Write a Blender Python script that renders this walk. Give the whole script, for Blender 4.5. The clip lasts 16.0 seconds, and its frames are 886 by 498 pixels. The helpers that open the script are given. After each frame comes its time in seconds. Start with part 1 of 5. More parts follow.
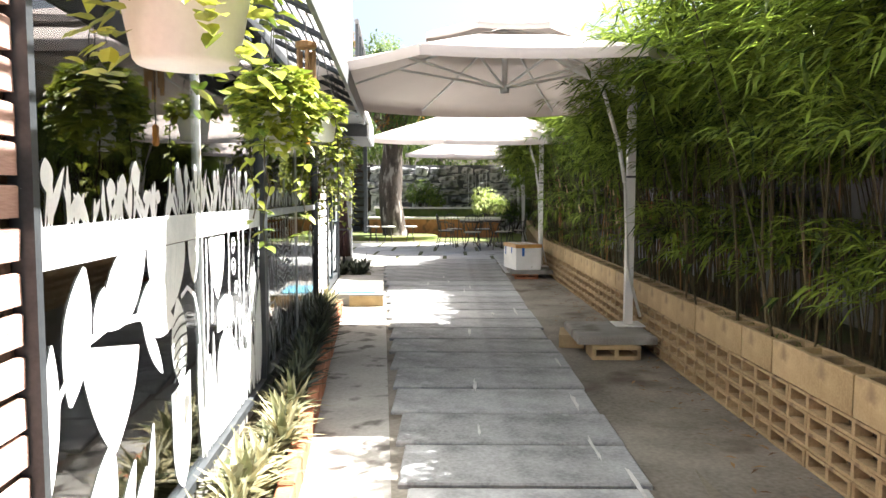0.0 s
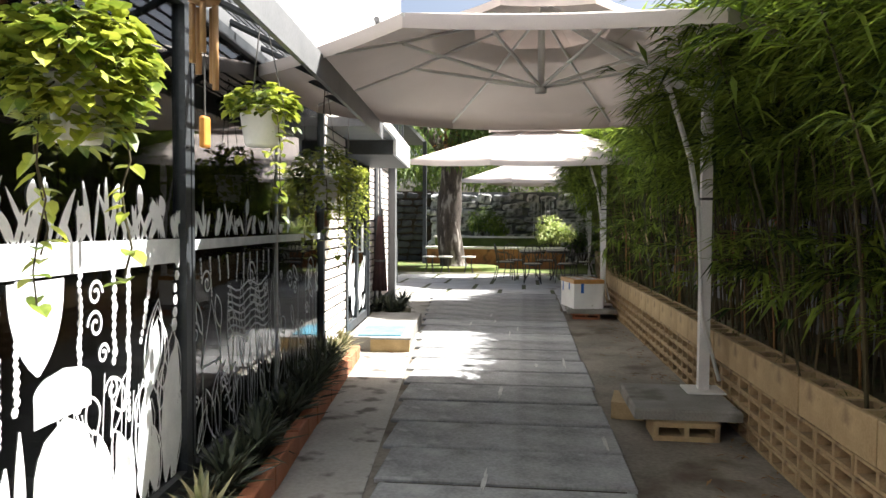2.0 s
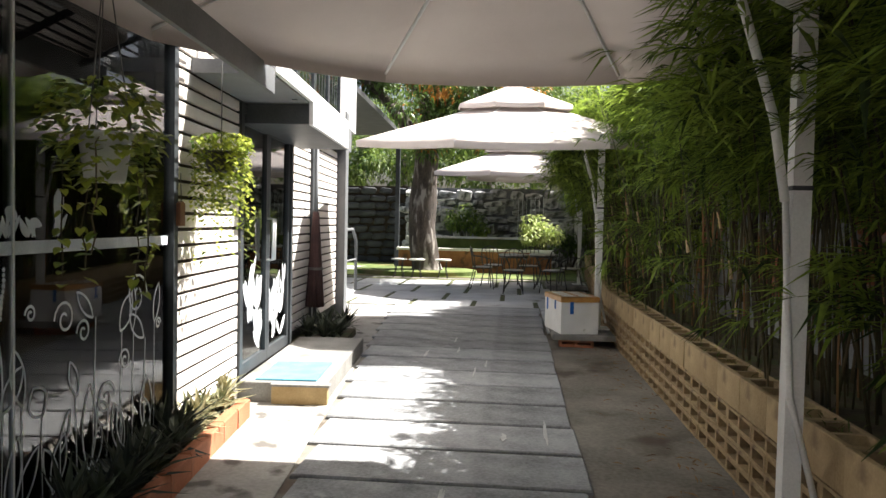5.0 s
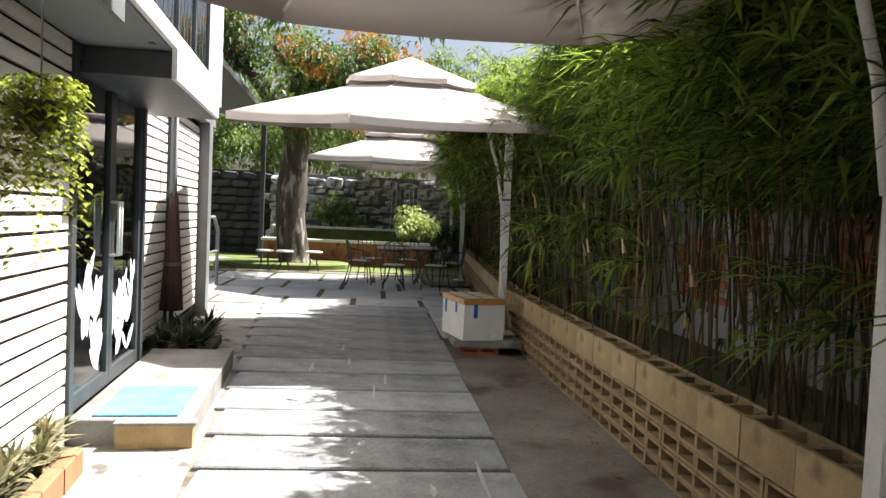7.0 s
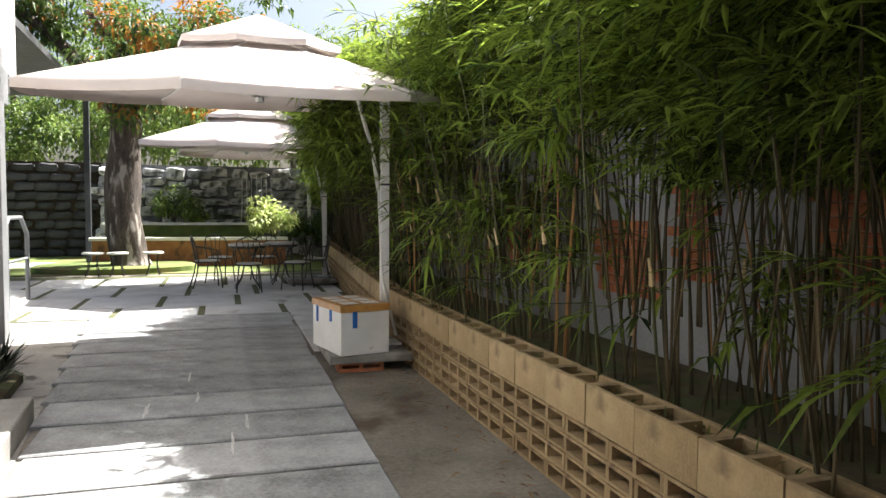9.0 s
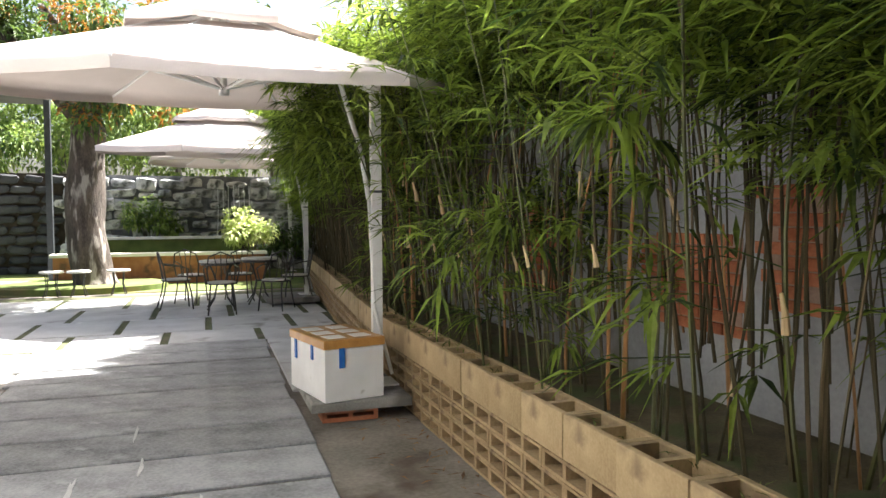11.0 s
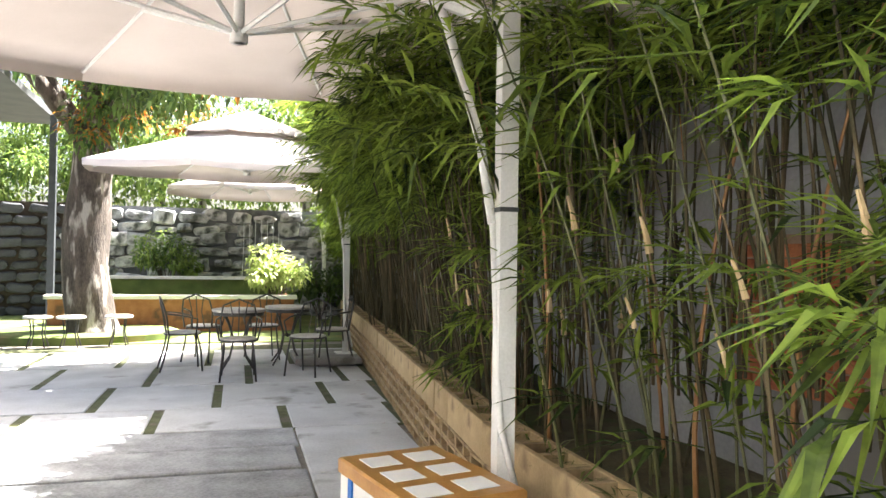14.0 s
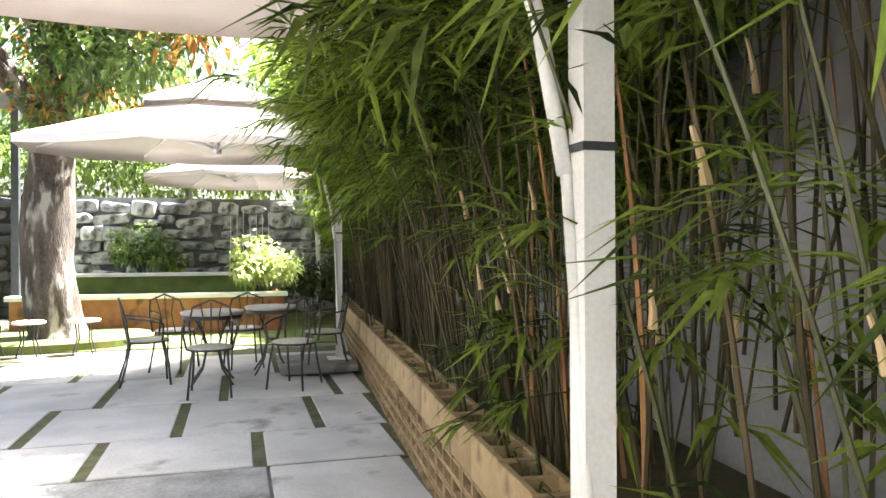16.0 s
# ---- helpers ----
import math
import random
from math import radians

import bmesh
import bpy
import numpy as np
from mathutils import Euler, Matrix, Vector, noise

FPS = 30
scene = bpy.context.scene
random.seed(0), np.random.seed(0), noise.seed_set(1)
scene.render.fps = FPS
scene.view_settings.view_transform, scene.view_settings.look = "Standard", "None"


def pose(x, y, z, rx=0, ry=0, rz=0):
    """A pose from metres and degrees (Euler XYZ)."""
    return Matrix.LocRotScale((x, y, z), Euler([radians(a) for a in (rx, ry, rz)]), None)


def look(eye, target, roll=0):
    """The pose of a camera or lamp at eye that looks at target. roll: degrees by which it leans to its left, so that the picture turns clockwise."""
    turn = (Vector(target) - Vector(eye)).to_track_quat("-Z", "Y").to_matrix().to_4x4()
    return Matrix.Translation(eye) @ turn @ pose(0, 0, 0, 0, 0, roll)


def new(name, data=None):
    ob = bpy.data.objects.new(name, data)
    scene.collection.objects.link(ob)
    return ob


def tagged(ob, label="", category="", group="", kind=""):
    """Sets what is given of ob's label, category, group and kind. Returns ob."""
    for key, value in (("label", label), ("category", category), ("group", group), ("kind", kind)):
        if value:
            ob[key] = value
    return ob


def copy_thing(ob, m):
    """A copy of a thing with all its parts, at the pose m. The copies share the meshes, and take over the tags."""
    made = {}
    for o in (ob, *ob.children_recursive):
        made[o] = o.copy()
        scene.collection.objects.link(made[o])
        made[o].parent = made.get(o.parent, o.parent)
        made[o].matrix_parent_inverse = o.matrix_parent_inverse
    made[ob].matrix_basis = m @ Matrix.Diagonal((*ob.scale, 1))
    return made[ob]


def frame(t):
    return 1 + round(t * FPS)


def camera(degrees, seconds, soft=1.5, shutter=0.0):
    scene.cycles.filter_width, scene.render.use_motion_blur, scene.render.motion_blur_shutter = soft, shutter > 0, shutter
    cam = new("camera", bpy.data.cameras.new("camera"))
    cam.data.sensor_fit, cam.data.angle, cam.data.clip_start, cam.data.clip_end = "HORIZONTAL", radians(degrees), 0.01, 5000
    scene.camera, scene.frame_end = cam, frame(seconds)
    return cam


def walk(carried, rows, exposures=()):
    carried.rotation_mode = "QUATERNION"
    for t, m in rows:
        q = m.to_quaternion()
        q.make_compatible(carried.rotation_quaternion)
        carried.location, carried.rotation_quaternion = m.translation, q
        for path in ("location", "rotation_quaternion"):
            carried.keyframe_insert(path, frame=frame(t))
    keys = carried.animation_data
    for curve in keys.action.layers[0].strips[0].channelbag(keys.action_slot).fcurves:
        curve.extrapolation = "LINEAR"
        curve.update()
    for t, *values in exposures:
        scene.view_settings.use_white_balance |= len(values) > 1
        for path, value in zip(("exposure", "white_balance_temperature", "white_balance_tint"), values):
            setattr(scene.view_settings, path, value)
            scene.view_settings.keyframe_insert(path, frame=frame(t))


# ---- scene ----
cam = camera(63.0, 16.0)
PATH = [
    (0, (0.915, 3.25, 1.344), (0.893, 5.244, 1.196), 0.1),
    (0.5, (1.108, 3.547, 1.326), (0.951, 5.535, 1.178), 1.6),
    (1, (1.187, 3.865, 1.312), (1.024, 5.856, 1.225), 0.8),
    (1.5, (1.212, 4.199, 1.334), (1.083, 6.193, 1.25), -0.8),
    (2, (1.287, 4.58, 1.329), (1.059, 6.566, 1.26), 0.3),
    (2.5, (1.302, 4.935, 1.334), (1.056, 6.918, 1.255), 1.3),
    (3, (1.274, 5.326, 1.349), (1.037, 7.31, 1.259), -0.4),
    (3.2, (1.278, 5.484, 1.343), (1.047, 7.468, 1.243), -1.1),
    (5.3, (1.43, 6.99, 1.352), (1.259, 8.981, 1.278), 2.5),
    (5.5, (1.399, 7.069, 1.352), (1.255, 9.061, 1.263), 3.6),
    (6, (1.216, 7.323, 1.352), (1.25, 9.321, 1.262), 1.9),
    (6.5, (1.117, 7.57, 1.343), (1.291, 9.559, 1.22), 2.0),
    (7, (1.055, 7.895, 1.345), (1.247, 9.883, 1.257), 2.5),
    (7.5, (0.977, 8.242, 1.331), (1.395, 10.197, 1.256), 2.5),
    (8, (0.905, 8.47, 1.35), (1.479, 10.382, 1.236), 0.1),
    (8.5, (0.973, 8.83, 1.348), (1.461, 10.766, 1.246), -1.3),
    (9, (1.065, 9.095, 1.35), (1.645, 11.006, 1.237), 0.4),
    (9.2, (1.094, 9.229, 1.348), (1.694, 11.135, 1.262), 0.6),
    (11.3, (1.249, 10.443, 1.369), (1.87, 12.342, 1.279), -0.4),
    (11.5, (1.256, 10.654, 1.355), (1.833, 12.567, 1.251), -0.8),
    (12, (1.284, 11.027, 1.363), (1.742, 12.972, 1.278), -0.9),
    (12.5, (1.284, 11.421, 1.347), (1.83, 13.343, 1.267), 1.1),
    (13, (1.3, 11.767, 1.343), (1.882, 13.679, 1.267), -0.2),
    (13.5, (1.38, 12.201, 1.347), (1.919, 14.126, 1.301), -0.1),
    (14, (1.399, 12.625, 1.351), (1.948, 14.548, 1.382), 0.9),
    (14.5, (1.433, 12.955, 1.362), (2.05, 14.857, 1.356), -0.9),
    (15, (1.573, 13.335, 1.329), (2.107, 15.263, 1.342), -0.1),
    (15.5, (1.645, 13.64, 1.321), (2.156, 15.573, 1.267), 0.9),
    (16, (1.687, 13.881, 1.338), (2.234, 15.805, 1.341), -0.3),
]

EXPOSURES = [(0.0, 2.6), (0.6, 2.2), (1.5, 2.0), (3.2, 1.8), (5.5, 1.8), (7.0, 1.7), (9.0, 2.15), (11.5, 2.85), (14.0, 3.45), (16.0, 3.65)]
walk(cam, [(t, look(eye, target, roll)) for t, eye, target, roll in PATH], EXPOSURES)

# ---- daylight ----
SUN_TO = Vector((0.60, 0.31, 1.0)).normalized()
world = bpy.data.worlds.new("world")
scene.world = world
world.use_nodes = True
wn, wl = world.node_tree.nodes, world.node_tree.links
sky = wn.new("ShaderNodeTexSky")
sky.sky_type, sky.sun_disc = "NISHITA", False
sky.sun_elevation = math.asin(SUN_TO.z)
sky.sun_rotation = math.atan2(SUN_TO.x, SUN_TO.y)
sky.air_density, sky.dust_density = 1.0, 6.0
wn["Background"].inputs["Strength"].default_value = 0.056
wl.new(sky.outputs["Color"], wn["Background"].inputs["Color"])
sun = new("sun", bpy.data.lights.new("sun", "SUN"))
sun.data.energy, sun.data.angle, sun.data.color = 5.0, radians(0.55), (1.0, 0.97, 0.92)
sun.matrix_world = look(SUN_TO * 60, (0, 0, 0))


# ---- materials ----
def ramp(nt, fac, stops):
    r = nt.nodes.new("ShaderNodeValToRGB")
    els = r.color_ramp.elements
    while len(els) < len(stops):
        els.new(0.5)
    for e, (p, c) in zip(els, stops):
        e.position, e.color = p, (*c, 1)
    nt.links.new(fac, r.inputs["Fac"])
    return r.outputs["Color"]


def mat(name, dark, light, rough=0.7, scale=6.0, fine=60.0, bump=0.25, metal=0.0, stretch=(1, 1, 1), per_piece=0.0, island=0.0,
        stain=None, stain_scale=1.2, stain_at=0.56, glow_through=0.0, dist=0.01):
    """Two scales of noise between two tones, an optional stain, a little bump, and tone shifts from piece to piece."""
    m = bpy.data.materials.new(name)
    m.use_nodes = True
    nt = m.node_tree
    b = nt.nodes["Principled BSDF"]
    tc = nt.nodes.new("ShaderNodeTexCoord")
    mp = nt.nodes.new("ShaderNodeMapping")
    mp.inputs["Scale"].default_value = stretch
    nt.links.new(tc.outputs["Object"], mp.inputs["Vector"])

    def noise_of(sc, det=5.0, vec=mp.outputs["Vector"]):
        n = nt.nodes.new("ShaderNodeTexNoise")
        n.inputs["Scale"].default_value, n.inputs["Detail"].default_value = sc, det
        nt.links.new(vec, n.inputs["Vector"])
        return n.outputs["Fac"]
    broad, grain = noise_of(scale), noise_of(fine, 3.0)
    mix = nt.nodes.new("ShaderNodeMath")
    mix.operation = "MULTIPLY_ADD"
    nt.links.new(grain, mix.inputs[0])
    mix.inputs[1].default_value = 0.5
    nt.links.new(broad, mix.inputs[2])
    val = mix.outputs[0]
    if per_piece or island:
        rnd = nt.nodes.new("ShaderNodeNewGeometry").outputs["Random Per Island"] if island else nt.nodes.new("ShaderNodeObjectInfo").outputs["Random"]
        ad = nt.nodes.new("ShaderNodeMath")
        ad.operation = "MULTIPLY_ADD"
        nt.links.new(rnd, ad.inputs[0])
        ad.inputs[1].default_value = per_piece or island
        nt.links.new(val, ad.inputs[2])
        sub = nt.nodes.new("ShaderNodeMath")
        sub.operation = "SUBTRACT"
        nt.links.new(ad.outputs[0], sub.inputs[0])
        sub.inputs[1].default_value = (per_piece or island) / 2
        val = sub.outputs[0]
    col = ramp(nt, val, [(0.45, dark), (1.05 if not (per_piece or island) else 1.0, light)])
    if stain:
        st = noise_of(stain_scale, 7.0)
        f = nt.nodes.new("ShaderNodeMapRange")
        f.inputs["From Min"].default_value, f.inputs["From Max"].default_value = stain_at, stain_at + 0.1
        nt.links.new(st, f.inputs["Value"])
        mx = nt.nodes.new("ShaderNodeMix")
        mx.data_type = "RGBA"
        nt.links.new(f.outputs["Result"], mx.inputs["Factor"])
        nt.links.new(col, mx.inputs[6])
        mx.inputs[7].default_value = (*stain, 1)
        col = mx.outputs[2]
    nt.links.new(col, b.inputs["Base Color"])
    b.inputs["Roughness"].default_value, b.inputs["Metallic"].default_value = rough, metal
    if bump:
        bp = nt.nodes.new("ShaderNodeBump")
        bp.inputs["Strength"].default_value, bp.inputs["Distance"].default_value = bump, dist
        nt.links.new(mix.outputs[0], bp.inputs["Height"])
        nt.links.new(bp.outputs["Normal"], b.inputs["Normal"])
    if glow_through:
        tr = nt.nodes.new("ShaderNodeBsdfTranslucent")
        nt.links.new(col, tr.inputs["Color"])
        ms = nt.nodes.new("ShaderNodeMixShader")
        ms.inputs[0].default_value = glow_through
        nt.links.new(b.outputs[0], ms.inputs[1])
        nt.links.new(tr.outputs[0], ms.inputs[2])
        nt.links.new(ms.outputs[0], nt.nodes["Material Output"].inputs["Surface"])
    return m


def glass_mat(name, tint=(0.75, 0.82, 0.82)):
    m = bpy.data.materials.new(name)
    m.use_nodes = True
    nt = m.node_tree
    nt.nodes.remove(nt.nodes["Principled BSDF"])
    tr, gl = nt.nodes.new("ShaderNodeBsdfTransparent"), nt.nodes.new("ShaderNodeBsdfGlossy")
    tr.inputs["Color"].default_value = (*tint, 1)
    gl.inputs["Roughness"].default_value = 0.015
    fr = nt.nodes.new("ShaderNodeFresnel")
    fr.inputs["IOR"].default_value = 1.85
    ms = nt.nodes.new("ShaderNodeMixShader")
    nt.links.new(fr.outputs[0], ms.inputs[0])
    nt.links.new(tr.outputs[0], ms.inputs[1])
    nt.links.new(gl.outputs[0], ms.inputs[2])
    nt.links.new(ms.outputs[0], nt.nodes["Material Output"].inputs["Surface"])
    return m


GROUND = mat("worn_concrete", (0.085, 0.072, 0.056), (0.27, 0.245, 0.205), 0.85, 1.8, 40, 0.35, stain=(0.085, 0.062, 0.043), stain_scale=1.5, stain_at=0.57)
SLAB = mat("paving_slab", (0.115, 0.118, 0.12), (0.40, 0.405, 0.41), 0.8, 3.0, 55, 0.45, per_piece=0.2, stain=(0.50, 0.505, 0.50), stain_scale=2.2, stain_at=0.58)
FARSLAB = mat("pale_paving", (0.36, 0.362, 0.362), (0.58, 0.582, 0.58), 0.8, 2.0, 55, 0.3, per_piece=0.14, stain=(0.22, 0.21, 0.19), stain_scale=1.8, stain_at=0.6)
APRON = mat("pale_concrete", (0.22, 0.21, 0.19), (0.42, 0.405, 0.375), 0.85, 1.6, 45, 0.3, stain=(0.11, 0.10, 0.09), stain_scale=4.5, stain_at=0.56)
MOSS = mat("moss_joint", (0.04, 0.052, 0.02), (0.125, 0.13, 0.06), 0.95, 8, 90, 0.8, stain=(0.12, 0.10, 0.07), stain_scale=4, stain_at=0.55)
LAWN = mat("lawn", (0.05, 0.085, 0.015), (0.16, 0.20, 0.05), 0.9, 3, 90, 0.9, stain=(0.19, 0.16, 0.06), stain_scale=1.0, stain_at=0.56)
CAPSTONE = mat("sand_block", (0.24, 0.165, 0.08), (0.44, 0.325, 0.18), 0.88, 4, 70, 0.35, per_piece=0.25, stain=(0.20, 0.14, 0.08), stain_scale=3, stain_at=0.6)
BREEZE = mat("hollow_brick", (0.21, 0.14, 0.07), (0.40, 0.29, 0.16), 0.9, 6, 80, 0.4, per_piece=0.2, stain=(0.17, 0.11, 0.065), stain_scale=5, stain_at=0.58)
# Near-black: shade of hollows and gaps put into the colour; also joint earth.
DARKVOID = mat("gap_shade_and_earth", (0.02, 0.015, 0.01), (0.06, 0.045, 0.03), 1.0, 8, 60, 0.6)
SOIL = mat("leaf_litter_soil", (0.035, 0.028, 0.016), (0.12, 0.10, 0.05), 1.0, 6, 60, 0.9, stain=(0.06, 0.075, 0.025), stain_scale=3, stain_at=0.5)
PLASTER = mat("grey_render", (0.20, 0.205, 0.22), (0.34, 0.345, 0.36), 0.9, 1.2, 40, 0.3, stain=(0.16, 0.155, 0.15), stain_scale=0.9, stain_at=0.56)
RUST = mat("red_brick", (0.24, 0.07, 0.03), (0.48, 0.17, 0.08), 0.88, 6, 60, 0.5, per_piece=0.3, stain=(0.25, 0.16, 0.10), stain_scale=2.2, stain_at=0.56)
CANVAS = mat("white_canvas", (0.46, 0.40, 0.368), (0.61, 0.54, 0.505), 0.85, 1.5, 200, 0.08, glow_through=0.03)
WHITEMETAL = mat("white_paint_metal", (0.55, 0.55, 0.54), (0.78, 0.78, 0.77), 0.45, 4, 90, 0.08, stain=(0.45, 0.42, 0.36), stain_scale=9, stain_at=0.66)
CONCRETE = mat("grey_concrete", (0.14, 0.135, 0.125), (0.31, 0.30, 0.28), 0.85, 3, 70, 0.35, stain=(0.14, 0.13, 0.11), stain_scale=2.5, stain_at=0.58)
STYRO = mat("white_foam", (0.72, 0.72, 0.71), (0.86, 0.86, 0.85), 0.7, 5, 150, 0.2, stain=(0.40, 0.38, 0.33), stain_scale=6, stain_at=0.70)
BROWNTAPE = mat("brown_tape", (0.36, 0.17, 0.045), (0.52, 0.28, 0.085), 0.35, 8, 60, 0.15)
BLUETAPE = mat("blue_tape", (0.01, 0.09, 0.36), (0.02, 0.15, 0.50), 0.4, 8, 60, 0.05)
PLANK = mat("red_cedar_plank", (0.36, 0.20, 0.16), (0.60, 0.40, 0.34), 0.65, 3, 50, 0.35, stretch=(4, 0.5, 4), per_piece=0.2)
PALEPLANK = mat("weathered_plank", (0.60, 0.55, 0.50), (0.82, 0.77, 0.72), 0.7, 3, 50, 0.35, stretch=(4, 0.5, 4), per_piece=0.2)
STEEL = mat("dark_steel", (0.022, 0.026, 0.03), (0.06, 0.066, 0.072), 0.5, 5, 80, 0.1)
GREYSTEEL = mat("grey_cladding", (0.12, 0.125, 0.13), (0.20, 0.205, 0.21), 0.55, 3, 60, 0.1)
WHITEWALL = mat("white_wall_paint", (0.66, 0.66, 0.65), (0.82, 0.82, 0.81), 0.8, 1.5, 60, 0.12, stain=(0.5, 0.49, 0.46), stain_scale=1.1, stain_at=0.64)
# Wall greyed below white so that it throws less light onto the hedge.
UPPERWALL = mat("low_bounce_wall", (0.40, 0.402, 0.405), (0.56, 0.562, 0.565), 0.8, 1.5, 60, 0.12, stain=(0.18, 0.18, 0.175), stain_scale=1.1, stain_at=0.62)
TERRA = mat("terracotta_tile", (0.30, 0.10, 0.045), (0.50, 0.20, 0.10), 0.8, 5, 70, 0.3, per_piece=0.2, stain=(0.20, 0.12, 0.08), stain_scale=5, stain_at=0.58)
GLASS = glass_mat("window_glass")
WHITEPAINT = mat("white_marker_paint", (0.62, 0.66, 0.67), (0.86, 0.89, 0.89), 0.75, 9, 120, 0.1)
FAINTPAINT = mat("thin_grey_paint", (0.46, 0.51, 0.52), (0.74, 0.79, 0.80), 0.75, 9, 120, 0.1)
# Near-black for every room surface: the unlit room's shade as base colour.
INSIDE = mat("unlit_room_shade", (0.015, 0.014, 0.013), (0.05, 0.047, 0.043), 0.8, 2, 40, 0.1)
BLUEMAT = mat("blue_mat", (0.07, 0.27, 0.40), (0.14, 0.40, 0.53), 0.9, 6, 160, 0.5)
YELLOWBRICK = mat("yellow_step_face", (0.34, 0.24, 0.11), (0.50, 0.37, 0.19), 0.85, 6, 70, 0.35)
POT = mat("white_plastic_pot", (0.70, 0.69, 0.66), (0.82, 0.81, 0.78), 0.5, 4, 80, 0.05)
ORANGE = mat("orange_wood", (0.55, 0.22, 0.04), (0.75, 0.34, 0.07), 0.5, 6, 60, 0.1)
BAMBOOTUBE = mat("chime_bamboo", (0.30, 0.16, 0.06), (0.48, 0.28, 0.12), 0.5, 6, 60, 0.1, stretch=(3, 3, 0.4))
WIRE = mat("wire", (0.05, 0.05, 0.05), (0.14, 0.13, 0.12), 0.5, 5, 50, 0)
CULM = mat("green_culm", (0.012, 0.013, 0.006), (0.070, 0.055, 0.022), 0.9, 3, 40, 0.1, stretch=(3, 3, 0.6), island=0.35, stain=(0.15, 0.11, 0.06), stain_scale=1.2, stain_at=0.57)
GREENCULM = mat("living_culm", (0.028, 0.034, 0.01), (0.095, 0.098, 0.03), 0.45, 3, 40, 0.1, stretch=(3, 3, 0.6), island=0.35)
SHEATH = mat("culm_sheath", (0.36, 0.24, 0.11), (0.62, 0.48, 0.28), 0.7, 6, 60, 0.1, stretch=(3, 3, 0.6), island=0.3)
DRYCULM = mat("dry_culm", (0.17, 0.072, 0.022), (0.36, 0.18, 0.062), 0.5, 3, 40, 0.1, stretch=(3, 3, 0.6), island=0.3)
LEAF = mat("bamboo_leaf", (0.021, 0.042, 0.009), (0.27, 0.37, 0.055), 0.65, 2, 30, 0, island=0.6, glow_through=0.6)
POTLEAF = mat("pothos_leaf", (0.08, 0.14, 0.015), (0.46, 0.50, 0.07), 0.45, 4, 30, 0, island=0.5, glow_through=0.35)
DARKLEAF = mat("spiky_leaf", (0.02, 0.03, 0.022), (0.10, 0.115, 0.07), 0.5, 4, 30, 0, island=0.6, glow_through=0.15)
# Paler spiky leaf for the sunny stretches, sunlight put into the colour.
PALELEAF = mat("sunlit_striped_leaf", (0.12, 0.13, 0.06), (0.36, 0.32, 0.18), 0.5, 4, 30, 0, island=0.6, glow_through=0.2)
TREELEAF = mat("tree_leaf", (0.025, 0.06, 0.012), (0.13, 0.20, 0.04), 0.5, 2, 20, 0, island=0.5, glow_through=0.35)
# Lighter copy of the tree leaf, with sunlight put into its colour.
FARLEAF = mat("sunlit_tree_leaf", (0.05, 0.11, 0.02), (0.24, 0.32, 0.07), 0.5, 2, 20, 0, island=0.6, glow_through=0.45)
AUTUMN = mat("orange_tree_leaf", (0.22, 0.085, 0.015), (0.48, 0.22, 0.035), 0.5, 2, 20, 0, island=0.5, glow_through=0.4)
BRIGHTLEAF = mat("lime_leaf", (0.30, 0.40, 0.08), (0.62, 0.66, 0.30), 0.5, 3, 30, 0, island=0.5, glow_through=0.4)
BARK = mat("bark", (0.02, 0.015, 0.012), (0.12, 0.095, 0.08), 0.95, 5, 40, 1.0, stretch=(1.6, 1.6, 0.45), stain=(0.33, 0.30, 0.27), stain_scale=4.5, stain_at=0.55, dist=0.03)
ROCK = mat("garden_rock", (0.24, 0.245, 0.25), (0.62, 0.62, 0.61), 0.9, 3, 40, 0.9, per_piece=0.45, stain=(0.08, 0.085, 0.075), stain_scale=2.4, stain_at=0.55, dist=0.03)
DARKROCK = mat("black_stone", (0.015, 0.016, 0.018), (0.06, 0.062, 0.066), 0.85, 4, 50, 0.8, per_piece=0.4, dist=0.02)
POOLBRICK = mat("pool_brick", (0.20, 0.075, 0.03), (0.36, 0.16, 0.075), 0.85, 5, 60, 0.4, stain=(0.12, 0.06, 0.035), stain_scale=3, stain_at=0.55)
COPING = mat("pale_coping", (0.55, 0.53, 0.48), (0.75, 0.73, 0.68), 0.8, 4, 60, 0.3)
IRON = mat("wrought_iron", (0.018, 0.017, 0.016), (0.055, 0.05, 0.046), 0.45, 6, 80, 0.2)
SEAT = mat("pale_stone_seat", (0.34, 0.32, 0.29), (0.58, 0.55, 0.50), 0.6, 12, 60, 0.2)
WATER = mat("falling_water", (0.65, 0.68, 0.70), (0.85, 0.88, 0.9), 0.2, 20, 90, 0.3, glow_through=0.4)
ROOFTIN = mat("dark_roof_sheet", (0.035, 0.037, 0.04), (0.09, 0.092, 0.095), 0.6, 3, 60, 0.2)


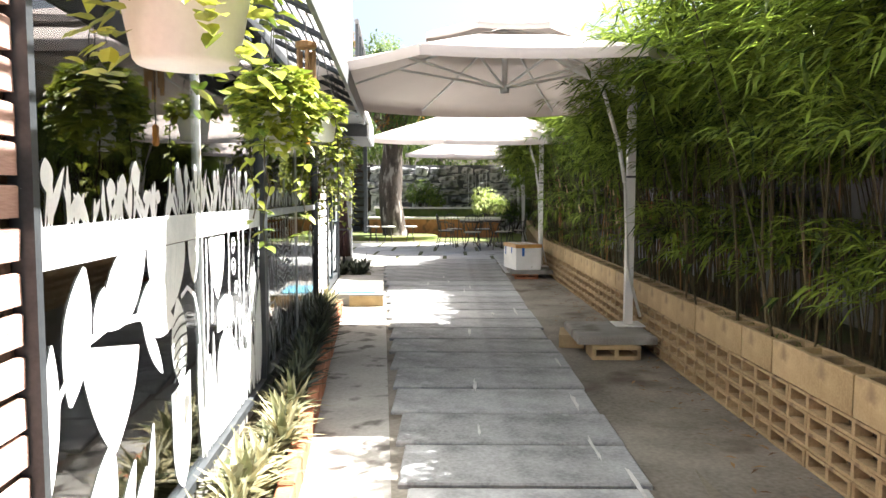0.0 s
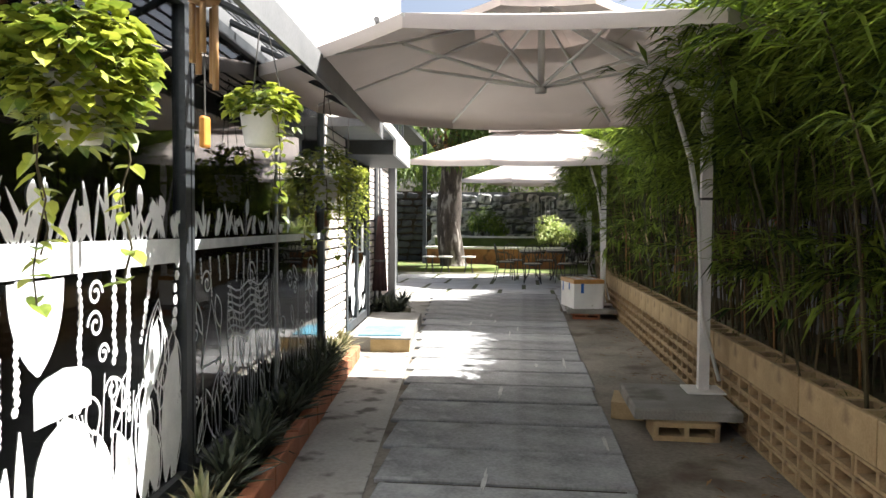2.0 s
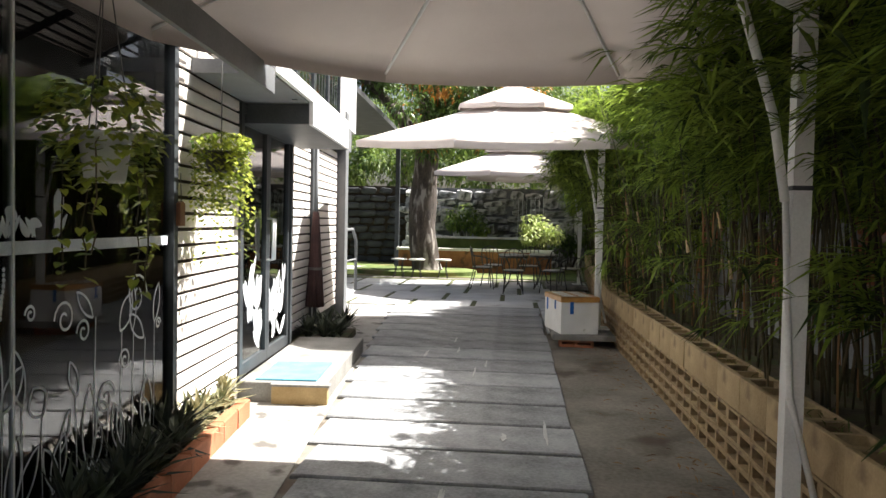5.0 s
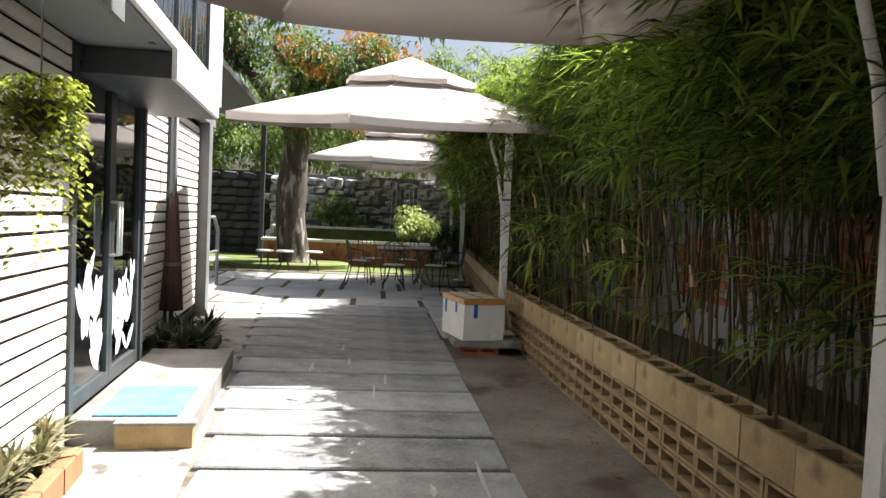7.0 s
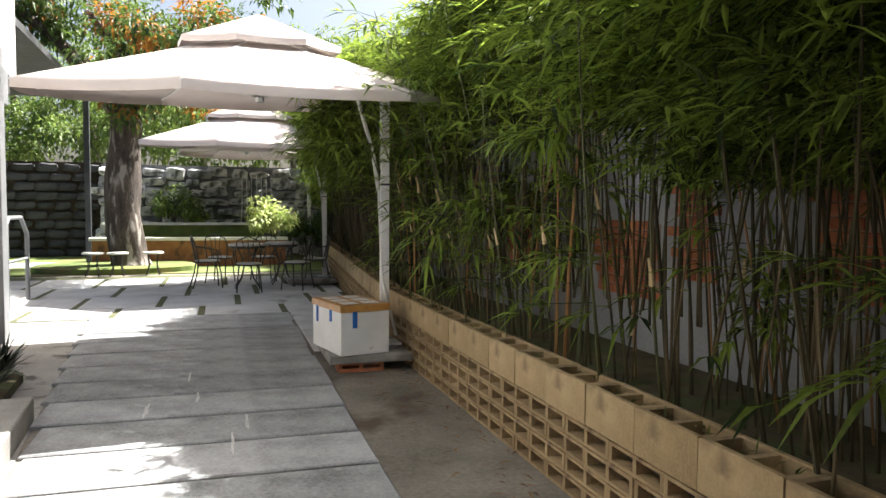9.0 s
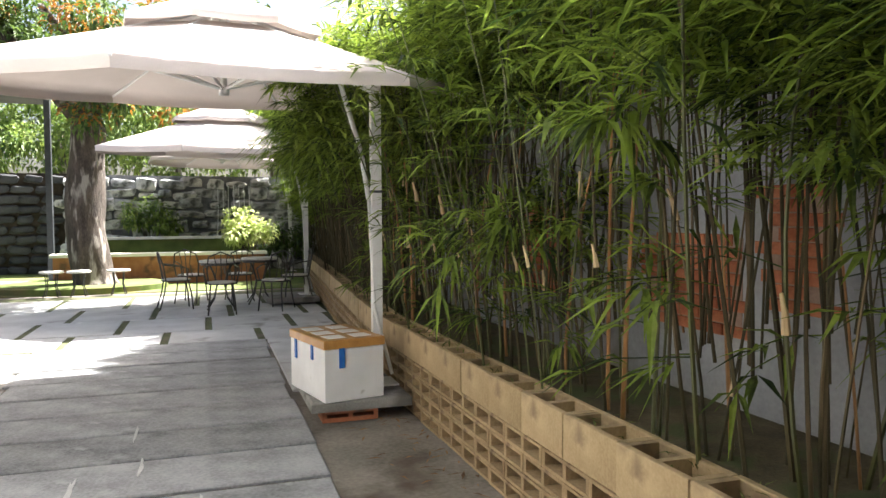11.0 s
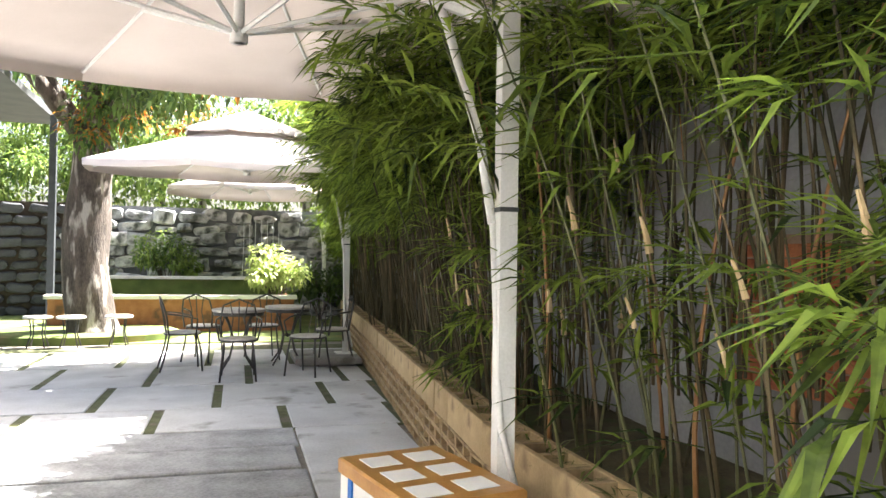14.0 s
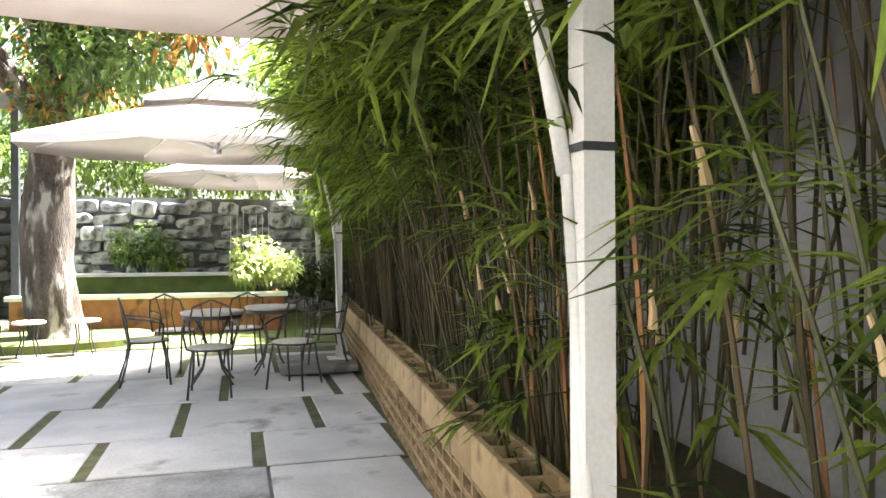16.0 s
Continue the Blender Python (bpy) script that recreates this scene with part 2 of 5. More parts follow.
# ---- building helpers ----
class Mesh:
    """Gathers boxes, tubes and leaves into one mesh."""

    def __init__(self):
        self.v, self.f = [], []

    def add(self, verts, faces, m=None):
        k = len(self.v)
        self.v += [tuple(m @ Vector(p)) for p in verts] if m is not None else [tuple(p) for p in verts]
        self.f += [tuple(k + i for i in f) for f in faces]
        return self

    def box(self, x0, x1, y0, y1, z0, z1, m=None):
        return self.add([(x0, y0, z0), (x1, y0, z0), (x1, y1, z0), (x0, y1, z0), (x0, y0, z1), (x1, y0, z1), (x1, y1, z1), (x0, y1, z1)],
                        [(0, 3, 2, 1), (4, 5, 6, 7), (0, 1, 5, 4), (1, 2, 6, 5), (2, 3, 7, 6), (3, 0, 4, 7)], m)

    def slab(self, x0, x1, y0, y1, z0, z1, c=0.01, m=None):
        """A box whose upper edges are chamfered by c."""
        vs = [(x0, y0, z0), (x1, y0, z0), (x1, y1, z0), (x0, y1, z0), (x0, y0, z1 - c), (x1, y0, z1 - c), (x1, y1, z1 - c), (x0, y1, z1 - c),
              (x0 + c, y0 + c, z1), (x1 - c, y0 + c, z1), (x1 - c, y1 - c, z1), (x0 + c, y1 - c, z1)]
        fs = [(0, 3, 2, 1), (8, 9, 10, 11)]
        for i in range(4):
            j = (i + 1) % 4
            fs += [(i, j, 4 + j, 4 + i), (4 + i, 4 + j, 8 + j, 8 + i)]
        return self.add(vs, fs, m)

    def tube(self, pts, r, n=8, r1=None, cap=True):
        """A tube along points; r to r1."""
        pts = [Vector(p) for p in pts]
        k = len(self.v)
        for i, p in enumerate(pts):
            d = (pts[min(i + 1, len(pts) - 1)] - pts[max(i - 1, 0)]).normalized()
            a = d.orthogonal().normalized() if i == 0 else (a - d * a.dot(d)).normalized()
            b = d.cross(a)
            rr = r if r1 is None else r + (r1 - r) * i / (len(pts) - 1)
            for j in range(n):
                t = 2 * math.pi * (j + 0.5) / n
                self.v.append(tuple(p + a * rr * math.cos(t) + b * rr * math.sin(t)))
        for i in range(len(pts) - 1):
            for j in range(n):
                q = (j + 1) % n
                self.f.append((k + i * n + j, k + i * n + q, k + i * n + n + q, k + i * n + n + j))
        if cap:
            self.f.append(tuple(k + j for j in reversed(range(n))))
            self.f.append(tuple(k + (len(pts) - 1) * n + j for j in range(n)))
        return self

    def lathe(self, rings, n=20, m=None, close=True):
        """Rings (r, z) turned round z."""
        vs = [(r * math.cos(2 * math.pi * j / n), r * math.sin(2 * math.pi * j / n), z) for r, z in rings for j in range(n)]
        fs = [(i * n + j, i * n + (j + 1) % n, (i + 1) * n + (j + 1) % n, (i + 1) * n + j) for i in range(len(rings) - 1) for j in range(n)]
        if close:
            fs += [tuple(reversed(range(n))), tuple((len(rings) - 1) * n + j for j in range(n))]
        return self.add(vs, fs, m)

    def leaf(self, base, way, length, width, droop=0.3, side=None):
        """A narrow leaf with a fold along its rib, bent towards the ground."""
        base, way = Vector(base), Vector(way).normalized()
        s = way.cross(Vector((0, 0, 1))) if side is None else Vector(side)
        if s.length < 1e-3:
            s = Vector((1, 0, 0))
        s.normalize()
        up = s.cross(way)
        mid = base + way * length * 0.4 + up * width * 0.12
        tip = base + way * length - Vector((0, 0, droop * length))
        k = len(self.v)
        self.v += [tuple(base), tuple(mid + s * width / 2 + up * width * 0.2), tuple(tip), tuple(mid - s * width / 2 + up * width * 0.2), tuple(mid)]
        self.f += [(k, k + 4, k + 1), (k + 1, k + 4, k + 2), (k, k + 3, k + 4), (k + 3, k + 2, k + 4)]
        return self

    def round_leaf(self, base, way, length, width, droop=0.2):
        """A heart-shaped leaf of eight corners, cupped along its rib."""
        base, way = Vector(base), Vector(way).normalized()
        s = way.cross(Vector((0, 0, 1)))
        s = s.normalized() if s.length > 1e-3 else Vector((1, 0, 0))
        up = s.cross(way)
        k = len(self.v)
        self.v.append(tuple(base + way * length * 0.12))
        for u, w in ((0.0, 0.3), (0.25, 0.5), (0.6, 0.42), (1.0, 0.0), (0.6, -0.42), (0.25, -0.5), (0.0, -0.3)):
            self.v.append(tuple(base + way * length * u + s * width * w + up * abs(w) * width * 0.3 - Vector((0, 0, droop * length * u * u))))
        self.v.append(tuple(base + way * length * 0.6 - Vector((0, 0, droop * length * 0.36))))
        self.f += [(k, k + 1, k + 2), (k, k + 2, k + 3, k + 8), (k + 8, k + 3, k + 4), (k + 8, k + 4, k + 5), (k, k + 8, k + 5, k + 6), (k, k + 6, k + 7)]
        return self

    def data(self, name, smooth=False):
        me = bpy.data.meshes.new(name)
        me.from_pydata(self.v, [], self.f)
        if smooth:
            me.polygons.foreach_set("use_smooth", [True] * len(me.polygons))
        me.update()
        return me


def part(name, bm, material, parent=None, label="", smooth=False, m=None, bevel=0.0):
    me = bm if isinstance(bm, bpy.types.Mesh) else bm.data(name, smooth)
    if material and not me.materials:
        me.materials.append(material)
    ob = new(name, me)
    if parent is not None:
        ob.parent = parent
    if m is not None:
        ob.matrix_basis = m
    if label:
        ob["label"] = label
    if bevel:
        bv = ob.modifiers.new("edge", "BEVEL")
        bv.width, bv.segments, bv.limit_method, bv.angle_limit = bevel, 2, "ANGLE", radians(40)
    return ob


def thing(name, label, category, m=None, group="", kind=""):
    ob = new(name)
    ob.empty_display_size = 0.2
    if m is not None:
        ob.matrix_basis = m
    return tagged(ob, label, category, group, kind)


def structure(name, bm, material, label, category, m=None, smooth=False, bevel=0.0):
    return tagged(part(name, bm, material, None, "", smooth, m, bevel), label, category, kind="structure")


R = random.Random(7)
FRONT = pose(-0.264, 7.706, 0, 0, 0, 4.4)  # the shop front: y runs along it, x out of it
FAR_FRONT = FRONT @ pose(-0.12, 0, 0)  # the wall beyond the door stands back a little


def planter_x(y):
    """The path side of the planter wall: it runs in slightly, then bends away after 16 m."""
    return 2.70 - (y - 6) * 0.012 if y < 16 else 2.58 + (y - 16) * 0.072


def planter_angle(y):
    return 0.69 if y < 16 else -4.1


def long_prism(ys, near, far, z0, z1):
    """A solid that follows the planter: from near to far metres beyond its face."""
    bm = Mesh()
    k = len(ys)
    for off in (near, far):
        for z in (z0, z1):
            bm.v += [(planter_x(y) + off, y, z) for y in ys]
    for i in range(k - 1):
        a, b, c, d = i, k + i, 2 * k + i, 3 * k + i
        bm.f += [(a, a + 1, b + 1, b), (c, d, d + 1, c + 1), (b, b + 1, d + 1, d), (a, c, c + 1, a + 1)]
    bm.f += [(0, k, 3 * k, 2 * k), (k - 1, 3 * k - 1, 4 * k - 1, 2 * k - 1)]
    return bm


# ---- ground ----
structure("ground", Mesh().box(-600, 600, -600, 900, -0.5, -0.018), GROUND, "worn grey concrete ground with brown stains", "ground")
structure("apron", Mesh().add([(1.45, -2, -0.2), (-0.05, -2, -0.2), (-2.1, 18.48, -0.2), (-0.5, 18.48, -0.2), (1.45, -2, -0.012), (-0.05 + 0.8, -2, -0.012), (-2.1, 18.48, -0.012), (-0.5, 18.48, -0.012)],
          [(0, 1, 2, 3), (4, 7, 6, 5), (0, 4, 5, 1), (1, 5, 6, 2), (2, 6, 7, 3), (3, 7, 4, 0)]), APRON, "pale concrete strip with dark blotches beside the slabs", "ground")
structure("lawn", Mesh().box(-14, 6, 24.6, 34, -0.3, 0.0), LAWN, "sunlit green lawn with dry patches", "lawn")
structure("moss_bed", Mesh().box(-4, 3.4, 18.5, 24.2, -0.3, -0.009), MOSS, "mossy joints between pale paving slabs", "ground")

# ---- garden wall behind the bamboo ----
WALL_BACK = 1.0
structure("wall_right", long_prism((-6, 6, 16), WALL_BACK, WALL_BACK + 0.2, -0.3, 3.3), PLASTER, "grey rendered garden wall in shade behind bamboo", "wall")
structure("wall_right_far", long_prism((16, 24, 32), WALL_BACK, WALL_BACK + 0.2, -0.3, 3.0), PLASTER, "grey rendered garden wall in shade behind bamboo", "wall")


MORTAR = mat("old_mortar", (0.20, 0.13, 0.10), (0.34, 0.24, 0.19), 0.95, 8, 70, 0.5)
clay = Mesh().slab(-0.095, 0.095, -0.0275, 0.0275, 0, 0.012, 0.004).data("brick")
clay.materials.append(RUST)


def brick_patch(y, z, w, h):
    """A place where the render has come off and the red bricks show, with an uneven edge."""
    t = thing("brick_patch", "bare red bricks where the grey render has come off", "brick patch", pose(planter_x(y) + WALL_BACK, y, z, 0, 0, planter_angle(y)), "bare brick patches")
    bed = Mesh().box(-0.004, 0.003, -w / 2 + 0.03, w / 2 - 0.03, -h / 2 + 0.02, h / 2 - 0.02)
    part("mortar_bed", bed, MORTAR, t)
    rows = int(h / 0.062)
    for r in range(rows):
        zz = -h / 2 + 0.035 + r * 0.062
        a = -w / 2 + 0.09 + (0.1 if r % 2 else 0.0) + R.choice((0, 0, -0.1, 0.1)) * 0.4
        while a < w / 2 - 0.02:
            if R.random() > 0.05:
                part("brick", clay, None, t, m=Matrix.Translation((-0.003, a, zz)) @ Euler((radians(90), 0, radians(-90))).to_matrix().to_4x4())
            a += 0.2


for y, z, w, h in ((11.45, 1.35, 0.62, 0.80), (12.6, 1.22, 0.36, 0.56), (13.3, 1.03, 0.80, 0.50), (15.05, 1.16, 0.76, 0.68)):
    brick_patch(y, z, w, h)


# ---- shop front ----
def front(name, bm, material, label, category="wall", bevel=0.0, m=FRONT):
    return structure(name, bm, material, label, category, m, bevel=bevel)


# Room behind the glass, its darkness painted into floor, walls and ceiling.
front("floor_inside", Mesh().box(-5.5, -0.13, -6, 10, -0.3, 0.10), INSIDE, "cafe floor with the room's shade in its colour", "floor")
front("wall_back", Mesh().box(-5.6, -5.4, -6, 10, 0.1, 2.7), INSIDE, "back wall of the cafe room with shade in its colour", "wall")
front("wall_near", Mesh().box(-5.4, -0.12, -6.1, -6, 0.1, 2.7), INSIDE, "side wall of the cafe room with shade in its colour", "wall")
front("wall_far", Mesh().box(-5.4, -0.12, 9.6, 9.7, 0.1, 2.7), INSIDE, "side wall of the cafe room with shade in its colour", "wall")
front("ceiling", Mesh().box(-5.5, -0.02, -6, 10, 2.5, 2.7), INSIDE, "ceiling of the cafe room with shade in its colour", "ceiling")
front("wall_base", Mesh().box(-0.12, 0.0, -6, 4.3, -0.3, 0.16), CONCRETE, "low concrete plinth under the shop windows", "wall")
front("wall_upper", Mesh().box(-0.3, -0.02, -6, 10.4, 2.7, 6.2), UPPERWALL, "upper storey wall, greyed to bounce less light", "wall")
front("lintel", Mesh().box(-0.12, 0.0, -6, 3.1, 2.36, 2.7).box(-0.12, 0.0, 4.3, 9.8, 2.36, 2.7), GREYSTEEL, "grey metal band over the shop windows", "trim")


def siding(y0, y1, material, label, base=0.16, top=2.36, m=FRONT):
    # Near-black backing paints the shade in the gaps between planks.
    wall = front("plank_wall", Mesh().box(-0.12, -0.022, y0, y1, base, top), DARKVOID, label, "wall", m=m)
    pitch = 0.094
    me = Mesh().slab(-0.022, 0.0, 0, y1 - y0, 0, pitch - 0.022, 0.004).data("plank")
    me.materials.append(material)
    z = base
    while z < top - pitch:
        part("plank", me, None, wall, m=pose(0, y0, z, R.uniform(-0.12, 0.12), R.uniform(-2, 2), 0))
        z += pitch
    return wall


siding(-6, -2.87, PLANK, "wall of sun-faded reddish horizontal timber planks")
siding(3.1, 4.3, PALEPLANK, "wall of pale weathered horizontal timber planks in sun", top=2.75)
siding(6.0, 7.45, PALEPLANK, "wall of pale weathered horizontal timber planks", m=FAR_FRONT)
siding(7.7, 9.3, PALEPLANK, "wall of pale weathered horizontal timber planks", m=FAR_FRONT)
front("post_corner", Mesh().box(-0.1, 0.03, 7.45, 7.7, 0.0, 2.7), STEEL, "dark steel post between plank walls", "post", m=FAR_FRONT)
front("column", Mesh().box(-0.10, 0.12, 9.32, 9.58, 0.0, 2.9), GREYSTEEL, "grey square column at the building end", "column", 0.008, FAR_FRONT)


def window(name, y0, y1, mullions, label):
    top = thing(name, label, "window", FRONT, kind="structure")
    fr = Mesh()
    for y, hw in ((y0, 0.015), (y1, 0.03)):
        fr.box(-0.06, 0.03, y - hw, y + hw, 0.16, 2.36)
    fr.box(-0.05, 0.03, y0, y1, 0.16, 0.20).box(-0.05, 0.03, y0, y1, 2.30, 2.36)
    part("window_frame", fr, STEEL, top)
    ys = [y0] + mullions + [y1]
    for a, b in zip(ys, ys[1:]):
        pane = part("pane", Mesh().box(-0.006, 0.0, a + 0.004, b - 0.004, 0.2, 2.3), GLASS, top)
        pane.visible_shadow = False
    for y in mullions:
        part("mullion", Mesh().box(-0.02, 0.008, y - 0.006, y + 0.006, 0.2, 2.3), WHITEMETAL, top)
    return top


window("window_1", -2.85, 0.0, [-1.38], "large shop window with white painted flowers on glass")
window("window_2", 0.06, 3.05, [1.6], "large shop window with thin white drawings on glass")
tagged(part("counter", Mesh().box(-0.42, -0.03, -2.8, 3.0, 1.17, 1.265), COPING, m=FRONT, bevel=0.006), "long white counter board behind the shop windows", "counter")


# white drawings on the glass
def petal(bm, y, z, ang, length, width, x=0.003, n=7):
    left, right = [], []
    c, s = math.cos(ang), math.sin(ang)
    for i in range(n + 1):
        u = i / n
        w = width / 2 * math.sin(math.pi * min(1, u * 0.96 + 0.02)) ** 0.8
        for side, out in ((1, left), (-1, right)):
            py, pz = side * w, u * length
            out.append((x, y + py * c - pz * s, z + py * s + pz * c))
    k = len(bm.v)
    bm.v += left + right
    for i in range(n):
        bm.f.append((k + i, k + i + 1, k + n + 2 + i, k + n + 1 + i))


def outline(bm, y, z, ang, length, width, n=8):
    c, s = math.cos(ang), math.sin(ang)
    pts = []
    for side, order in ((1, range(n + 1)), (-1, range(n - 1, -1, -1))):
        for i in order:
            u = i / n
            py, pz = side * width / 2 * abs(math.sin(math.pi * u)) ** 0.8, u * length
            pts.append((y + py * c - pz * s, z + py * s + pz * c))
    strip(bm, pts, 0.011)


def strip(bm, pts, w, x=0.003):
    k = len(bm.v)
    for i, (y, z) in enumerate(pts):
        a, b = pts[max(0, i - 1)], pts[min(len(pts) - 1, i + 1)]
        dy, dz = b[0] - a[0], b[1] - a[1]
        ln = math.hypot(dy, dz) or 1
        bm.v += [(x, y - dz / ln * w / 2, z + dy / ln * w / 2), (x, y + dz / ln * w / 2, z - dy / ln * w / 2)]
    for i in range(len(pts) - 1):
        bm.f.append((k + 2 * i, k + 2 * i + 1, k + 2 * i + 3, k + 2 * i + 2))


def cup(bm, y, z_top, z_low, width, point=1.6, x=0.003, slant=0.0, n=9):
    """A blossom shaped like a cup: broad at the rim, closing to a point below."""
    k = len(bm.v)
    for i in range(n + 1):
        u = i / n
        w = width / 2 * max(0.02, (1 - u ** point)) ** 0.75
        zl = z_top + (z_low - z_top) * u
        tilt = slant * (1 - u)
        bm.v += [(x, y - w, zl + tilt), (x, y + w, zl - tilt)]
    for i in range(n):
        bm.f.append((k + 2 * i, k + 2 * i + 1, k + 2 * i + 3, k + 2 * i + 2))


def jar(bm, y, z_low, z_top, width, x=0.003, n=10):
    """An upright shape with a round head."""
    k = len(bm.v)
    for i in range(n + 1):
        u = i / n
        w = width / 2 * (1.0 if u < 0.6 else math.sqrt(max(0.0, 1 - ((u - 0.6) / 0.4) ** 2)) + 0.01)
        bm.v += [(x, y - w, z_low + (z_top - z_low) * u), (x, y + w, z_low + (z_top - z_low) * u)]
    for i in range(n):
        bm.f.append((k + 2 * i, k + 2 * i + 1, k + 2 * i + 3, k + 2 * i + 2))


def scroll(y, z, r, turn=1):
    bm = Mesh()
    strip(bm, [(y + turn * r * (1 - i / 26) * math.cos(i * 0.42), z + r * (1 - i / 26) * math.sin(i * 0.42)) for i in range(22)], 0.012)
    return bm


def beads(y, z0, z1, size, lean=0.0):
    """A hanging chain of small round dabs."""
    bm = Mesh()
    n = max(3, int((z1 - z0) / (size * 0.8)))
    for i in range(n):
        u = i / (n - 1)
        yy, zz, r = y + lean * u + R.uniform(-0.2, 0.2) * size, z0 + (z1 - z0) * u, size * R.uniform(0.45, 0.65)
        k = len(bm.v)
        bm.v += [(0.0028 + 0.0001 * (i % 3), yy + r * math.cos(q * 1.047), zz + r * math.sin(q * 1.047)) for q in range(6)]
        bm.f.append(tuple(k + q for q in range(6)))
    return bm


def leaf_to(bm, y0, z0, y1, z1, width, x=0.003):
    """A filled leaf from its stalk to its tip."""
    petal(bm, y0, z0, math.atan2(-(y1 - y0), z1 - z0), math.hypot(y1 - y0, z1 - z0), width, x, 9)


painting = thing("window_drawing", "white hand-painted flowers and leaves on the shop window", "drawing", FRONT)


def painted(name, bm, label="", material=None, parent=None):
    return part(name, bm, material or WHITEPAINT, parent or painting, label)


# White strip added on the glass so the counter behind it reads sunlit.
band = Mesh()
strip(band, [(-2.81, 1.215), (-1.4, 1.215), (-0.035, 1.205)], 0.105, 0.0025)
painted("painted_band", band, "broad white strip on the glass standing in for the sunlit counter")
# the flowering branch at the near end
bm = Mesh()
strip(bm, [(-2.80, 0.66), (-2.72, 0.84), (-2.58, 0.94), (-2.39, 0.965), (-2.17, 0.95), (-2.05, 0.93)], 0.024)
painted("painted_branch", bm)
for y0, z0, y1, z1, w in ((-2.66, 0.80, -2.55, 1.15, 0.17), (-2.45, 0.97, -2.08, 1.16, 0.22), (-2.17, 0.95, -1.90, 1.06, 0.10), (-2.15, 0.95, -1.78, 0.87, 0.13),
                          (-2.12, 0.93, -1.93, 0.71, 0.07), (-2.78, 0.62, -2.75, 0.98, 0.09), (-2.5, 0.95, -2.42, 1.08, 0.07), (-2.58, 0.93, -2.44, 0.80, 0.09)):
    bm = Mesh()
    leaf_to(bm, y0, z0, y1, z1, w, 0.0031)
    painted("painted_leaf", bm)
for y0, z0, y1, z1 in ((-2.66, 0.82, -2.56, 1.10), (-2.42, 0.98, -2.14, 1.12), (-2.12, 0.94, -1.86, 0.88), (-2.14, 0.96, -1.96, 1.03), (-2.54, 0.28, -2.42, 0.56)):
    bm = Mesh()
    strip(bm, [(y0 + (y1 - y0) * k / 5 + 0.006 * math.sin(k * 1.3), z0 + (z1 - z0) * k / 5) for k in range(6)], 0.006, 0.0040)
    painted("leaf_vein", bm, "", FAINTPAINT)
bm = Mesh()
cup(bm, -2.38, 0.90, 0.58, 0.44, 1.5, 0.0033, 0.04)
painted("painted_tulip", bm, "large white cup-shaped flower")
for y0, z0, y1, z1, w in ((-2.58, 0.21, -2.40, 0.62, 0.22), (-2.72, 0.21, -2.76, 0.60, 0.12), (-2.38, 0.21, -2.22, 0.50, 0.10), (-2.26, 0.21, -2.12, 0.44, 0.09), (-2.12, 0.21, -2.04, 0.56, 0.07)):
    bm = Mesh()
    leaf_to(bm, y0, z0, y1, z1, w, 0.0027)
    painted("painted_leaf", bm)
# hanging bells and the twisted horn
for y, top, low, w in ((-1.84, 1.16, 0.91, 0.44), (-1.11, 1.15, 0.86, 0.29), (-1.50, 1.16, 0.98, 0.16)):
    bm = Mesh()
    cup(bm, y, top, low, w, 2.2, 0.0031)
    painted("painted_bell", bm, "white bell-shaped flower")
    for q in range(4):
        bm = Mesh()
        strip(bm, [(y + (q - 1.5) * w * 0.17 * (1 - 0.5 * u), top - (top - low) * u * 0.8) for u in (0, 0.3, 0.6, 0.9)], 0.005, 0.0038)
        painted("petal_line", bm, "", FAINTPAINT)
bm = Mesh()
leaf_to(bm, -1.70, 0.60, -1.74, 0.95, 0.20, 0.0029)
painted("painted_horn", bm)
for q in range(6):
    bm = Mesh()
    strip(bm, [(-1.80 + 0.035 * k, 0.64 + 0.042 * q + 0.012 * math.sin(k * 0.8) + 0.008 * k) for k in range(6)], 0.010, 0.0036)
    painted("horn_stripe", bm, "", STEEL)
bm = Mesh()
cup(bm, -1.71, 0.62, 0.20, 0.24, 5.0, 0.0027, -0.02)
painted("painted_vase", bm)
bm = Mesh()
strip(bm, [(-1.69, 0.95), (-1.60, 0.975), (-1.50, 0.93), (-1.45, 0.84), (-1.43, 0.70), (-1.42, 0.55)], 0.02)
painted("painted_arch", bm)
bm = Mesh()
jar(bm, -0.97, 0.21, 0.70, 0.34, 0.0027)
painted("painted_jar", bm)
bm = Mesh()
jar(bm, -0.97, 0.70, 0.86, 0.33, 0.0027)
painted("painted_jar_head", bm, "thin grey glassy head", FAINTPAINT)
for q in range(9):
    y = -1.42 + 0.035 * q
    bm = Mesh()
    leaf_to(bm, y, 0.21, y + R.uniform(-0.05, 0.05), R.uniform(0.45, 0.74), R.uniform(0.05, 0.09), 0.0026 + 0.0001 * q)
    painted("painted_leaf", bm)
# chains, scrolls and the tall flower by the post
for y, z0, z1, sz, ln in ((-0.88, 0.70, 1.15, 0.030, 0.01), (-0.64, 0.82, 1.15, 0.036, 0.0), (-0.53, 0.58, 1.15, 0.034, 0.0), (-0.42, 0.86, 1.15, 0.032, 0.10), (-1.22, 0.78, 1.14, 0.03, 0.02), (-1.30, 0.70, 1.14, 0.026, 0.0), (-0.10, 0.88, 1.15, 0.05, 0.03)):
    painted("painted_chain", beads(y, z0, z1, sz, ln))
for y, z, r, tn in ((-0.77, 1.08, 0.05, 1), (-0.77, 0.97, 0.055, -1), (-0.72, 0.86, 0.04, 1), (-0.66, 0.72, 0.05, -1)):
    painted("painted_scroll", scroll(y, z, r, tn))
